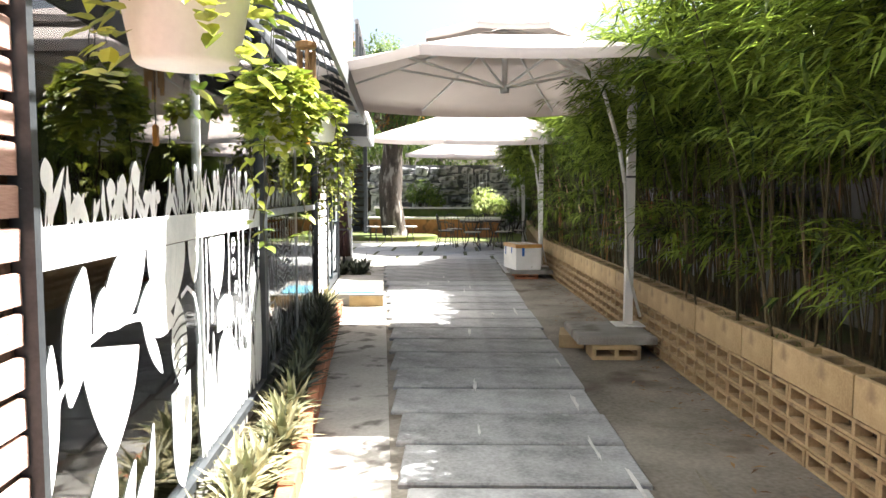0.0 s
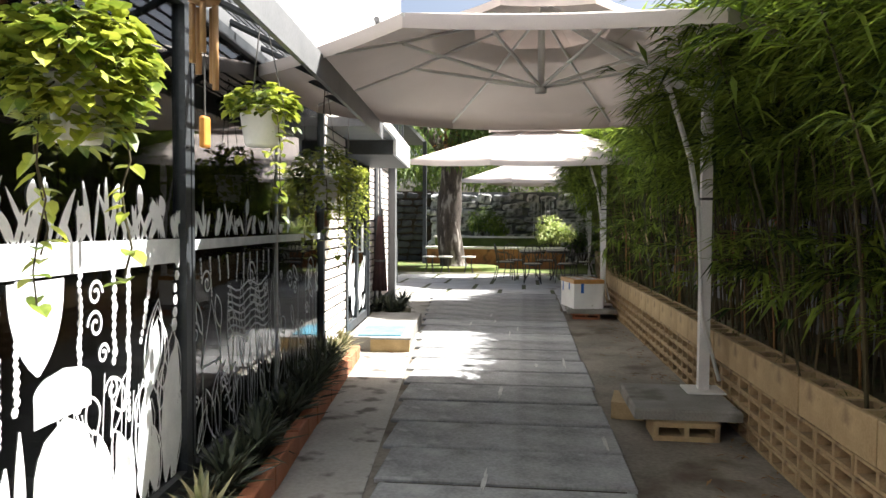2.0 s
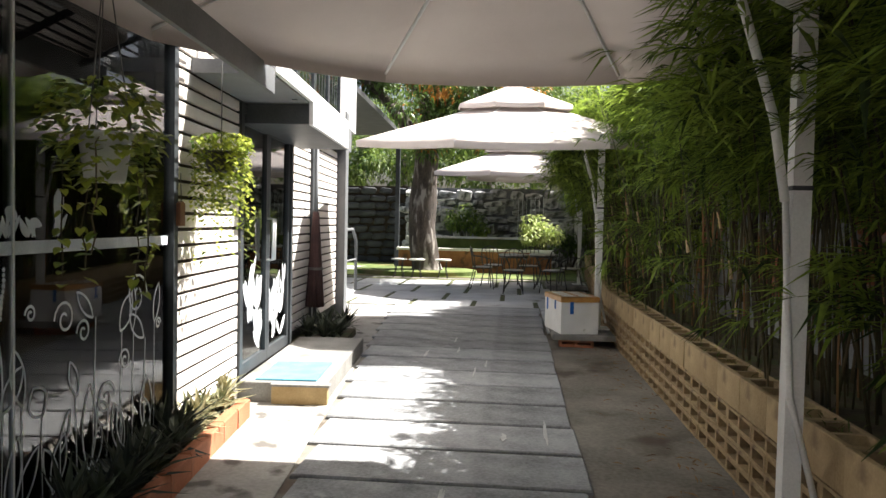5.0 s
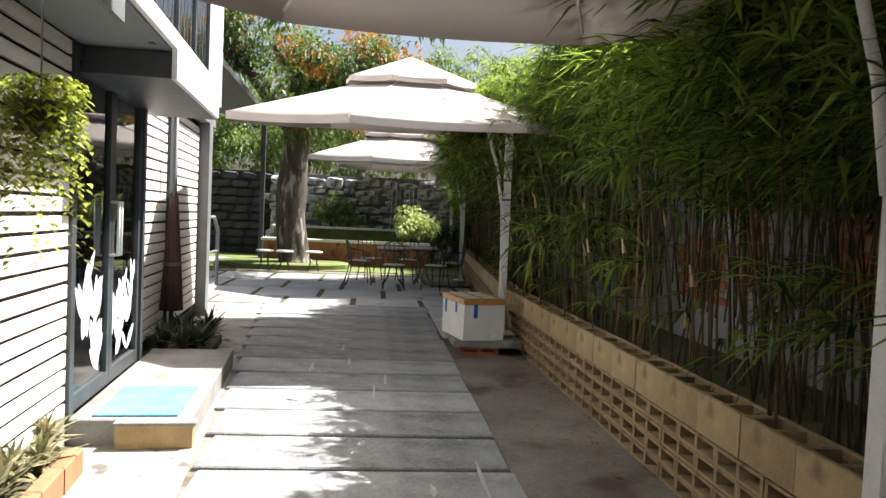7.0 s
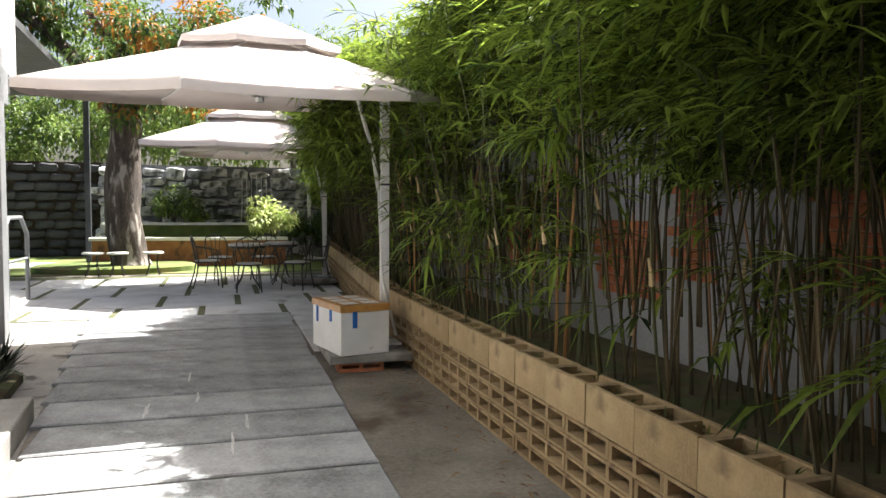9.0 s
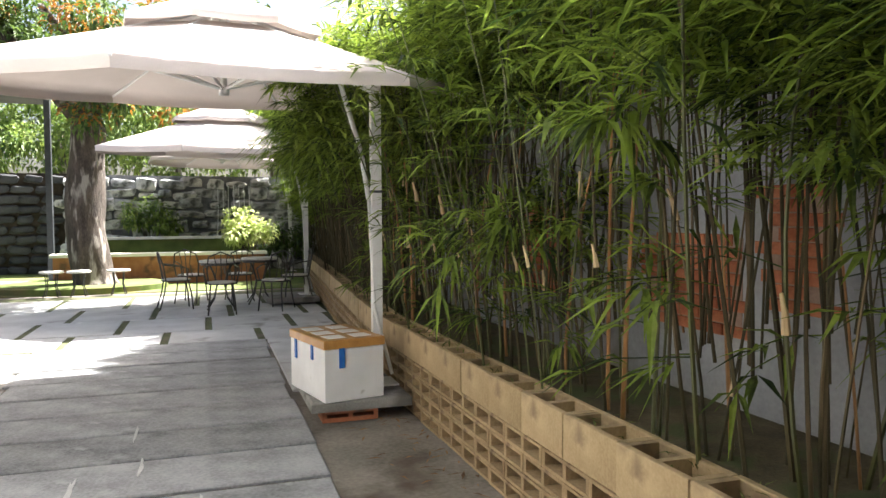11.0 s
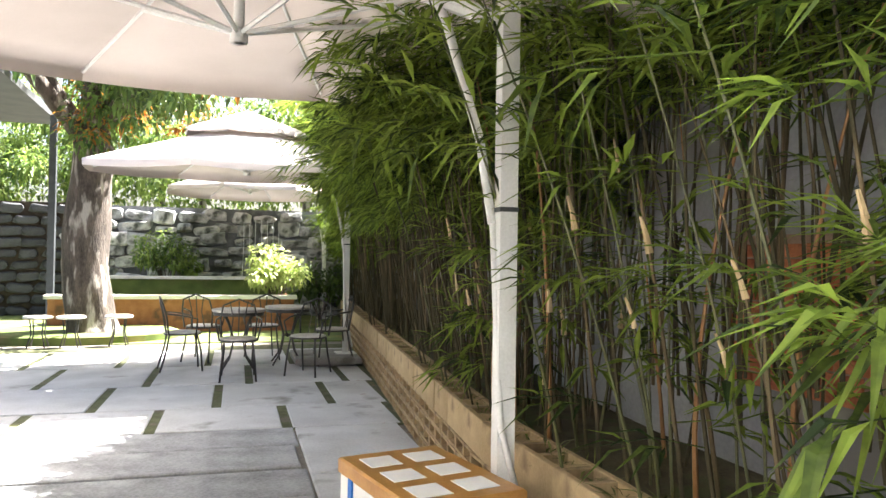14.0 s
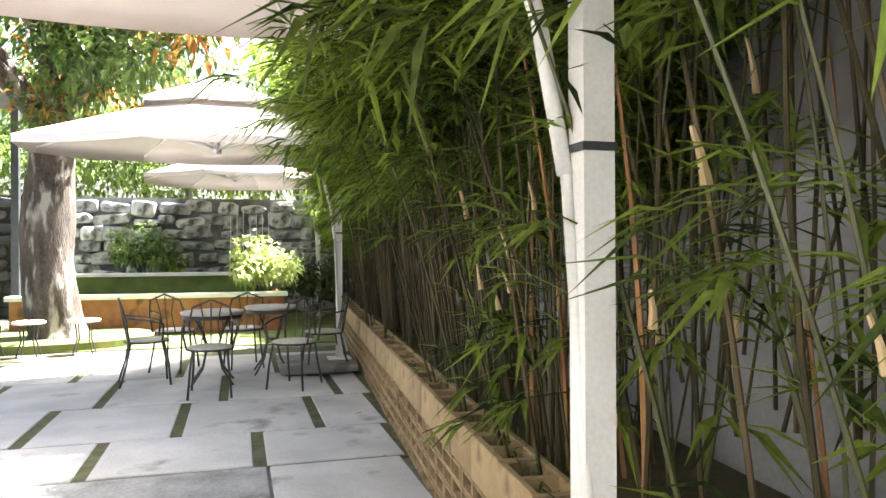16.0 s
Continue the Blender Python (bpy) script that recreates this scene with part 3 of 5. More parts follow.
for q in range(3):
    bm = Mesh()
    outline(bm, -0.36 + 0.07 * q, 0.62, -0.25 + 0.2 * q, 0.40 - 0.04 * q, 0.16)
    painted("painted_flower", bm)
bm = Mesh()
leaf_to(bm, -0.36, 0.62, -0.28, 0.92, 0.13, 0.0026)
painted("painted_flower", bm, "thin grey wash", FAINTPAINT)
for y0, z0, y1, z1, w in ((-0.22, 0.30, -0.08, 0.80, 0.16), (-0.42, 0.25, -0.38, 0.66, 0.12), (-0.14, 0.21, -0.04, 0.55, 0.10), (-0.52, 0.21, -0.62, 0.55, 0.12), (-0.70, 0.21, -0.76, 0.58, 0.12), (-0.62, 0.21, -0.52, 0.46, 0.10), (-0.80, 0.21, -0.74, 0.45, 0.09), (-0.30, 0.21, -0.32, 0.48, 0.10)):
    bm = Mesh()
    leaf_to(bm, y0, z0, y1, z1, w, 0.0029)
    painted("painted_leaf", bm)
    bm = Mesh()
    outline(bm, y0 + 0.02, z0, math.atan2(-(y1 - y0), z1 - z0) + 0.12, math.hypot(y1 - y0, z1 - z0) * 1.1, w * 1.25)
    painted("leaf_outline", bm)
for q in range(9):
    y = -0.93 + 0.104 * q
    bm = Mesh()
    leaf_to(bm, y, 0.21, y + R.uniform(-0.07, 0.07), R.uniform(0.36, 0.60), R.uniform(0.07, 0.12), 0.0024 + 0.0001 * (q % 4))
    painted("painted_leaf", bm)
    bm = Mesh()
    outline(bm, y + 0.05, R.uniform(0.5, 0.66), R.uniform(-0.6, 0.6), R.uniform(0.14, 0.26), R.uniform(0.06, 0.11))
    painted("leaf_outline", bm)
for q in range(16):
    y = -0.95 + 0.057 * q
    bm = Mesh()
    strip(bm, [(y + R.uniform(-0.01, 0.01), 0.21), (y + R.uniform(-0.02, 0.02), R.uniform(0.4, 0.6)), (y + R.uniform(-0.03, 0.03), R.uniform(0.6, 0.8))], 0.006, 0.0024)
    painted("painted_line", bm)


def bed_above(y, parent, material, tall):
    """A clump of painted leaves and buds growing from the band."""
    for q in range(R.randint(4, 6)):
        bm = Mesh()
        a = R.uniform(-0.75, 0.75)
        petal(bm, y + R.uniform(-0.04, 0.04), 1.262, a, tall * R.uniform(0.55, 1.0), R.uniform(0.018, 0.035), 0.0026 + 0.0002 * q)
        painted("painted_blade", bm, "", material, parent)
    if R.random() < 0.65:
        bm = Mesh()
        h = tall * R.uniform(0.7, 1.1)
        strip(bm, [(y, 1.262), (y + 0.02, 1.262 + h * 0.6)], 0.008, 0.0025)
        petal(bm, y + 0.02, 1.262 + h * 0.5, R.uniform(-0.4, 0.4), h * 0.5, R.uniform(0.05, 0.08), 0.0036)
        painted("painted_bud", bm, "", material, parent)


for i in range(24):
    bed_above(-2.74 + 0.115 * i + R.uniform(-0.03, 0.03), painting, WHITEPAINT, R.uniform(0.12, 0.25))

faint = thing("window_drawing", "thin grey line drawings on the shaded shop window", "drawing", FRONT)
# Greyer strip added for the same counter, its shade put into the colour.
band = Mesh()
strip(band, [(0.04, 1.225), (1.5, 1.225), (3.0, 1.22)], 0.05, 0.0025)
part("painted_band", band, FAINTPAINT, faint, "thin grey strip on the glass standing in for the shaded counter")
bm = Mesh()
strip(bm, [(0.22, 0.62), (0.36, 0.94), (0.50, 0.62), (0.22, 0.62)], 0.014)
part("painted_tent", bm, FAINTPAINT, faint)
for q in range(7):
    bm = Mesh()
    strip(bm, [(0.60 + 0.07 * k, 0.70 + 0.045 * q + 0.022 * math.sin(k * 1.1 + q * 0.3)) for k in range(12)], 0.012)
    part("painted_wave", bm, FAINTPAINT, faint)
for y in (0.66, 0.86, 1.16, 1.36, 1.50):
    bm = Mesh()
    outline(bm, y, 0.50, 0.04, 0.5, 0.10)
    part("painted_leg", bm, FAINTPAINT, faint)
for y, z, r, tn in ((1.02, 1.02, 0.09, 1), (0.30, 1.03, 0.07, -1), (0.14, 0.80, 0.06, 1), (2.62, 0.95, 0.12, 1), (1.95, 0.92, 0.08, -1), (2.30, 0.5, 0.09, 1)):
    part("painted_scroll", scroll(y, z, r, tn), FAINTPAINT, faint)
for q in range(6):
    bm = Mesh()
    strip(bm, [(0.42 + 0.02 * k + 0.03 * q, 0.60 - 0.055 * q + 0.03 * math.sin(k * 0.9)) for k in range(8)], 0.012)
    part("painted_stripe", bm, FAINTPAINT, faint)
for q in range(22):
    y = 0.10 + 0.13 * q
    bm = Mesh()
    zz = R.uniform(0.34, 0.9)
    outline(bm, y, zz, R.uniform(-0.9, 0.9), R.uniform(0.12, 0.26), R.uniform(0.05, 0.12))
    strip(bm, [(y, 0.22), (y + R.uniform(-0.03, 0.03), zz)], 0.007)
    part("painted_stalk", bm, FAINTPAINT, faint)
    if q % 3 == 0:
        part("painted_scroll", scroll(y + 0.05, R.uniform(0.4, 1.0), R.uniform(0.03, 0.06), R.choice((-1, 1))), FAINTPAINT, faint)
for q in range(10):
    y = 0.12 + 0.29 * q
    bm = Mesh()
    outline(bm, y, 0.22, R.uniform(-0.5, 0.5), R.uniform(0.22, 0.4), R.uniform(0.08, 0.14))
    outline(bm, y + 0.04, 0.22, R.uniform(-0.7, 0.7), R.uniform(0.16, 0.3), R.uniform(0.06, 0.1))
    part("painted_leaf", bm, FAINTPAINT, faint)
for q in range(12):
    y = 0.10 + 0.13 * q
    part("painted_chain", beads(y, R.uniform(0.95, 1.05), 1.15, 0.02, R.uniform(-0.03, 0.03)), FAINTPAINT, faint)
for i in range(12):
    bed_above(0.12 + 0.16 * i, faint, FAINTPAINT, R.uniform(0.10, 0.20))


def glass_door(name, y0, y1, label):
    top = thing(name, label, "door", FRONT, kind="structure")
    z0, z1 = 0.15, 2.20
    fr = Mesh().box(-0.06, 0.02, y0, y0 + 0.07, z0, z1).box(-0.06, 0.02, y1 - 0.07, y1, z0, z1).box(-0.06, 0.02, y0 + 0.07, y1 - 0.07, z1 - 0.07, z1)
    part("door_frame", fr, STEEL, top)
    mid = (y0 + y1) / 2
    for a, b in ((y0 + 0.07, mid - 0.003), (mid + 0.003, y1 - 0.07)):
        leaf = Mesh().box(-0.045, 0.0, a, a + 0.06, z0, z1 - 0.075).box(-0.045, 0.0, b - 0.06, b, z0, z1 - 0.075)
        leaf.box(-0.045, 0.0, a + 0.06, b - 0.06, z0, z0 + 0.09).box(-0.045, 0.0, a + 0.06, b - 0.06, z1 - 0.14, z1 - 0.075)
        lf = part("door_leaf", leaf, STEEL, top)
        pane = part("pane", Mesh().box(-0.026, -0.02, a + 0.05, b - 0.05, z0 + 0.08, z1 - 0.13), GLASS, lf)
        pane.visible_shadow = False
        hy = b - 0.03 if a < mid - 0.5 else a + 0.03
        part("door_handle", Mesh().tube([(0.0, hy, 1.0), (0.05, hy, 1.0), (0.05, hy, 1.35), (0.0, hy, 1.35)], 0.011, 8), WHITEMETAL, lf, "brushed steel pull handle", True)


glass_door("door_1", 4.3, 5.98, "grey framed double glass door with white drawings")
front("wall_over_door", Mesh().box(-0.12, 0.0, 4.3, 5.98, 2.20, 2.36), STEEL, "dark strip over the door", "trim")

door_art = thing("window_drawing", "white painted leaves on the glass door panes", "drawing", FRONT)
for i in range(26):
    bm = Mesh()
    yy = R.choice((R.uniform(4.48, 5.0), R.uniform(5.28, 5.8)))
    zz = R.uniform(0.28, 0.85)
    for q in range(3):
        petal(bm, yy, zz, R.uniform(-0.9, 0.9), R.uniform(0.15, 0.3), R.uniform(0.05, 0.1), -0.0185 + 0.0004 * q)
    part("painted_leaf", bm, WHITEPAINT, door_art)

# canopy over the door, balcony above
front("door_canopy", Mesh().box(0.002, 0.49, 4.42, 6.3, 2.06, 2.21), STEEL, "grey boxed canopy over the glass door", "canopy", 0.006)
front("canopy_edge", Mesh().box(0.49, 0.52, 4.41, 6.14, 2.055, 2.225), WHITEWALL, "white edge board along the door canopy", "trim")
front("balcony_edge", Mesh().box(0.487, 0.517, 3.32, 6.16, 2.228, 2.32), WHITEWALL, "white edge board of the balcony floor", "trim")
rail = thing("balcony_railing", "grey steel balcony railing with glass panels", "railing", FRONT)
for i in range(5):
    yy = 3.6 + i * 0.63
    part("post", Mesh().box(0.40, 0.435, yy, yy + 0.035, 2.21, 3.22), STEEL, rail)
    if i < 4:
        p = part("pane", Mesh().box(0.413, 0.421, yy + 0.05, yy + 0.62, 2.36, 3.14), GLASS, rail)
        p.visible_shadow = False
        for q in range(4):
            part("baluster", Mesh().box(0.409, 0.423, yy + 0.13 + q * 0.125, yy + 0.142 + q * 0.125, 2.34, 3.2), STEEL, rail)
part("handrail", Mesh().tube([(0.418, 3.56, 3.24), (0.418, 6.18, 3.24)], 0.026, 8), GREYSTEEL, rail)
part("bottom_rail", Mesh().box(0.405, 0.43, 3.6, 6.15, 2.31, 2.34), GREYSTEEL, rail)
front("balcony_floor", Mesh().box(0.002, 0.485, 3.34, 4.41, 2.215, 2.30).box(0.002, 0.485, 4.41, 6.14, 2.213, 2.30), GREYSTEEL, "grey underside of the balcony floor", "balcony")

# slatted awning over the windows
awning = thing("awning", "dark steel awning frame with slats and mesh over the windows", "awning", FRONT)
part("front_rail", Mesh().box(0.49, 0.515, -6.0, 3.3, 2.09, 2.23), GREYSTEEL, awning, "light grey metal edge beam")
for i in range(16):
    yy = -5.7 + i * 0.58
    part("bracket", Mesh().tube([(0.0, yy, 2.42), (0.49, yy, 2.18)], 0.02, 6), STEEL, awning)
for i in range(9):
    xx = 0.04 + i * 0.05
    part("slat", Mesh().box(xx, xx + 0.009, -6.0, 3.3, 2.44 - xx * 0.5, 2.452 - xx * 0.5), STEEL, awning)

# step and mat
step = thing("door_step", "low concrete step in front of the glass door", "step", FRONT)
part("platform", Mesh().slab(0.0, 0.66, 4.33, 6.44, -0.3, 0.137, 0.008), CONCRETE, step)
part("front_face", Mesh().box(0.27, 0.68, 4.26, 4.328, -0.02, 0.118), YELLOWBRICK, step, "yellowish brick face of the step")
part("ledge", Mesh().slab(0.26, 0.70, 4.25, 4.329, 0.12, 0.138, 0.004), CONCRETE, step)
tagged(part("door_mat", Mesh().slab(0.12, 0.58, 4.37, 5.06, 0.139, 0.152, 0.004), BLUEMAT, m=FRONT), "light blue rubber mat on the door step", "mat")

# planting strip with its terracotta edge
BED = FRONT @ pose(0.075, 0, 0, 0, 0, 2.0)
structure("planting_bed", Mesh().box(-0.1, 0.2, -6, 4.05, -0.3, 0.07), SOIL, "narrow soil bed under the shop windows", "planting bed", BED)
edge = thing("bed_edging", "terracotta tile edging of the planting bed", "edging", BED, kind="structure")
tile = Mesh().slab(0.2, 0.275, 0.004, 0.296, -0.2, 0.12, 0.008).data("edging_tile")
tile.materials.append(TERRA)
for i in range(33):
    part("edging_tile", tile, None, edge, m=pose(R.uniform(-0.004, 0.004), -6 + i * 0.3, R.uniform(-0.006, 0.004)))
structure("planting_bed_far", Mesh().box(-0.12, 0.42, 6.46, 7.6, -0.3, 0.06), SOIL, "small soil bed beside the door step", "planting bed", FRONT)


def rosette(bm, x, y, z, n, length, width, rnd):
    for i in range(n):
        t = rnd.uniform(0, 2 * math.pi)
        el = rnd.uniform(0.25, 1.35)
        w = (math.cos(t) * math.cos(el), math.sin(t) * math.cos(el), math.sin(el))
        bm.leaf((x, y, z + rnd.uniform(0, 0.05)), w, length * rnd.uniform(0.6, 1.1), width * rnd.uniform(0.7, 1.2), rnd.uniform(0.0, 0.35))


def spiky(material, label, length, n=34):
    me = Mesh()
    rosette(me, 0, 0, 0, n, length, 0.035, R)
    me.tube([(0, 0, -0.05), (0, 0, 0.06)], 0.02, 6)
    data = me.data("spiky_plant")
    data.materials.append(material)
    return data, label


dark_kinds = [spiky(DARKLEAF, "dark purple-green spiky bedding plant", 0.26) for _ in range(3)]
pale_kinds = [spiky(PALELEAF, "pale striped spiky bedding plant, sunlight put into its colour", 0.22) for _ in range(3)]
yy = -5.8
while yy < 4.0:
    # Where sun falls on the bed, the lighter leaf colour stands for it.
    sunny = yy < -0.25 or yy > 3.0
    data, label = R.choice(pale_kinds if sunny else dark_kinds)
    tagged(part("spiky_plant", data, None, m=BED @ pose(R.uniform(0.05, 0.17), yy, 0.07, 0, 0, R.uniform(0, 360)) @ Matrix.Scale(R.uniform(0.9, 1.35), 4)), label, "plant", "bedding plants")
    yy += R.uniform(0.09, 0.15)
for i in range(9):
    data, label = R.choice(dark_kinds)
    tagged(part("spiky_plant", data, None, m=FRONT @ pose(R.uniform(0.0, 0.36), R.uniform(6.6, 7.5), 0.06, 0, 0, R.uniform(0, 360)) @ Matrix.Scale(R.uniform(1.0, 1.5), 4)), label, "plant", "bedding plants")


# ---- hanging pots ----
def hanging_pot(x, y, z, r, top, label, spread, trail, n, pot_h=0.2, seed=1, vines=3, ball=0.0):
    rnd = random.Random(seed)
    t = thing("hanging_pot", label, "hanging plant", pose(x, y, z), "hanging pots")
    part("pot", Mesh().lathe([(r * 0.72, 0), (r * 0.78, 0.01), (r, pot_h), (r * 1.06, pot_h), (r * 1.06, pot_h + 0.02), (r * 0.92, pot_h + 0.02), (r * 0.85, pot_h - 0.03)], 24), POT, t, "white plastic pot", True)
    for k in range(3):
        a = 2 * math.pi * k / 3 + 0.4
        part("hanger_wire", Mesh().tube([(r * math.cos(a), r * math.sin(a), pot_h), (0, 0, top - z)], 0.0025, 5), WIRE, t)
    bm = Mesh()
    for i in range(n):
        a, q = rnd.uniform(0, 2 * math.pi), rnd.random()
        if ball:
            v = Vector((rnd.gauss(0, 1), rnd.gauss(0, 1), rnd.gauss(0, 1))).normalized() * ball * rnd.uniform(0.6, 1.0)
            rad, h = math.hypot(v.x, v.y), v.z * (0.9 if v.z > 0 else 1.15) + pot_h + 0.05
            a = math.atan2(v.y, v.x)
        elif q < trail:
            rad = r * 0.9 + spread * 0.55 * rnd.random()
            h = pot_h + 0.06 - (pot_h + 0.14) * rnd.random() * (0.65 + 0.35 * math.sin(a * 3 + seed))
        else:
            rad = (r + spread * 0.4) * math.sqrt(rnd.random())
            h = pot_h + rnd.uniform(-0.02, 0.13) * (1.2 - rad / (r + spread))
        w = (math.cos(a + rnd.uniform(-1, 1)), math.sin(a + rnd.uniform(-1, 1)), rnd.uniform(-0.7, 0.5))
        ln = rnd.uniform(0.03, 0.058)
        bm.round_leaf((rad * math.cos(a), rad * math.sin(a), h), w, ln, ln * rnd.uniform(0.75, 0.95))
    part("foliage", bm, POTLEAF, t)
    for k in range(vines):
        a = 0.5 + 2.4 * k + seed
        c, d = math.cos(a), math.sin(a)
        drop = rnd.uniform(0.28, 0.5)
        pts = [Vector((r * 0.9 * c, r * 0.9 * d, pot_h)), Vector((r * 1.5 * c, r * 1.5 * d, pot_h - 0.03))]
        for q in range(1, 7):
            pts.append(Vector((r * 1.55 * c + rnd.uniform(-0.015, 0.015), r * 1.55 * d + rnd.uniform(-0.015, 0.015), pot_h - 0.03 - (drop + pot_h * 0.6) * q / 6)))
        vine = part("vine", Mesh().tube(pts, 0.003, 4), CULM, t, "trailing vine")
        lv = Mesh()
        for q in range(2, 8):
            for g in range(2):
                e = rnd.uniform(0, 6.3)
                ln = rnd.uniform(0.035, 0.06)
                lv.round_leaf(pts[q] + Vector((0, 0, rnd.uniform(-0.03, 0.03))), (math.cos(e), math.sin(e), rnd.uniform(-0.8, 0.2)), ln, ln * 0.8)
        part("vine_leaves", lv, POTLEAF, vine)
    return t


hanging_pot(0.387, 4.71, 1.60, 0.13, 2.3, "white hanging pot with yellow-green pothos leaves", 0.14, 0.5, 360, 0.16, 3, 0)
hanging_pot(0.206, 6.23, 1.52, 0.07, 2.3, "hanging pot overgrown with a ball of bright green leaves", 0.15, 0.75, 1150, 0.14, 4, 3, 0.18)
hanging_pot(0.118, 7.70, 1.67, 0.10, 2.3, "white hanging pot with a leafy green plant", 0.11, 0.10, 420, 0.15, 5, 2)
hanging_pot(-0.06, 9.35, 1.47, 0.09, 2.3, "hanging pot wrapped in large yellow-green trailing leaves", 0.12, 0.6, 420, 0.16, 6, 5, 0.21)


def trailing_plant(x, y, z, label, seed):
    rnd = random.Random(seed)
    t = thing("trailing_plant", label, "hanging plant", pose(x, y, z), "hanging pots")
    part("basket", Mesh().lathe([(0.07, 0), (0.12, 0.12), (0.13, 0.12), (0.10, 0.10)], 16), WIRE, t, "dark wire basket", True)
    part("hanger_wire", Mesh().tube([(0, 0, 0.1), (0, 0, 2.3 - z)], 0.004, 5), WIRE, t)
    bm = Mesh()
    for k in range(95):
        a = rnd.uniform(0, 2 * math.pi)
        drop = rnd.uniform(0.18, 0.52) if k % 6 else rnd.uniform(0.5, 0.8)
        rad = 0.18 * math.sqrt(rnd.random())
        top = 0.24 - 1.6 * rad * rad
        for i in range(int(drop * 38)):
            e = rnd.uniform(0, 7)
            ln = rnd.uniform(0.025, 0.045)
            bm.round_leaf((rad * math.cos(a) + rnd.uniform(-0.025, 0.025), rad * math.sin(a) + rnd.uniform(-0.025, 0.025), top - i / 38), (math.cos(e), math.sin(e), -0.4), ln, ln * 0.6)
    part("foliage", bm, POTLEAF, t)


q = FRONT @ Vector((0.20, 3.30, 1.62))
trailing_plant(q.x, q.y, q.z, "basket of long trailing yellow-green foliage on the plank wall", 8)
plaque = thing("wall_plaque", "small brown wooden plaque on the white planks", "plaque", FRONT)
part("board", Mesh().slab(0.03, 0.055, 3.05, 3.12, 1.30, 1.44, 0.012), mat("plaque_brown", (0.16, 0.06, 0.03), (0.30, 0.13, 0.06), 0.6, 6, 50, 0.2), plaque)
part("cord", Mesh().tube([(0.045, 3.085, 1.43), (0.04, 3.085, 1.60)], 0.003, 5), WIRE, plaque)

parasol = thing("folded_parasol", "folded dark parasol on a steel pole against the planks", "parasol", FAR_FRONT @ pose(0.12, 7.2, 0.06))
part("pole", Mesh().tube([(0, 0, -0.2), (0, 0.02, 2.2)], 0.022, 8), STEEL, parasol, smooth=True)
folds = Mesh()
for k in range(8):
    a = 2 * math.pi * k / 8
    c, d = math.cos(a), math.sin(a)
    folds.tube([(0.015 * c, 0.01 + 0.015 * d, 1.38), (0.035 * c, 0.035 * d, 1.05), (0.06 * c, 0.06 * d, 0.6), (0.075 * c, 0.075 * d, 0.3)], 0.02, 6, 0.034)
part("canopy", folds, mat("dark_red_cloth", (0.03, 0.014, 0.014), (0.10, 0.05, 0.045), 0.9, 6, 60, 0.3), parasol, "folded dark red-brown cloth", True)
part("strap", Mesh().lathe([(0.072, 0.0), (0.085, 0.0), (0.085, 0.03), (0.072, 0.03)], 14), WIRE, parasol, m=pose(0, 0, 0.72))

chime = thing("wind_chime", "bamboo wind chime with an orange wooden sail", "wind chime", pose(0.172, 7.0, 1.59))
part("disc", Mesh().lathe([(0.05, 0.50), (0.055, 0.51), (0.055, 0.53), (0.02, 0.54)], 16), BAMBOOTUBE, chime)
for k in range(5):
    a = 2 * math.pi * k / 5
    part("chime_tube", Mesh().tube([(0.04 * math.cos(a), 0.04 * math.sin(a), 0.2 + 0.03 * k), (0.04 * math.cos(a), 0.04 * math.sin(a), 0.49)], 0.011, 8), BAMBOOTUBE, chime, smooth=True)
part("cord", Mesh().tube([(0, 0, 0.08), (0, 0, 0.7)], 0.003, 5), WIRE, chime)
part("sail", Mesh().box(-0.012, 0.012, -0.028, 0.028, 0.0, 0.11), ORANGE, chime, "orange wooden sail", bevel=0.01)


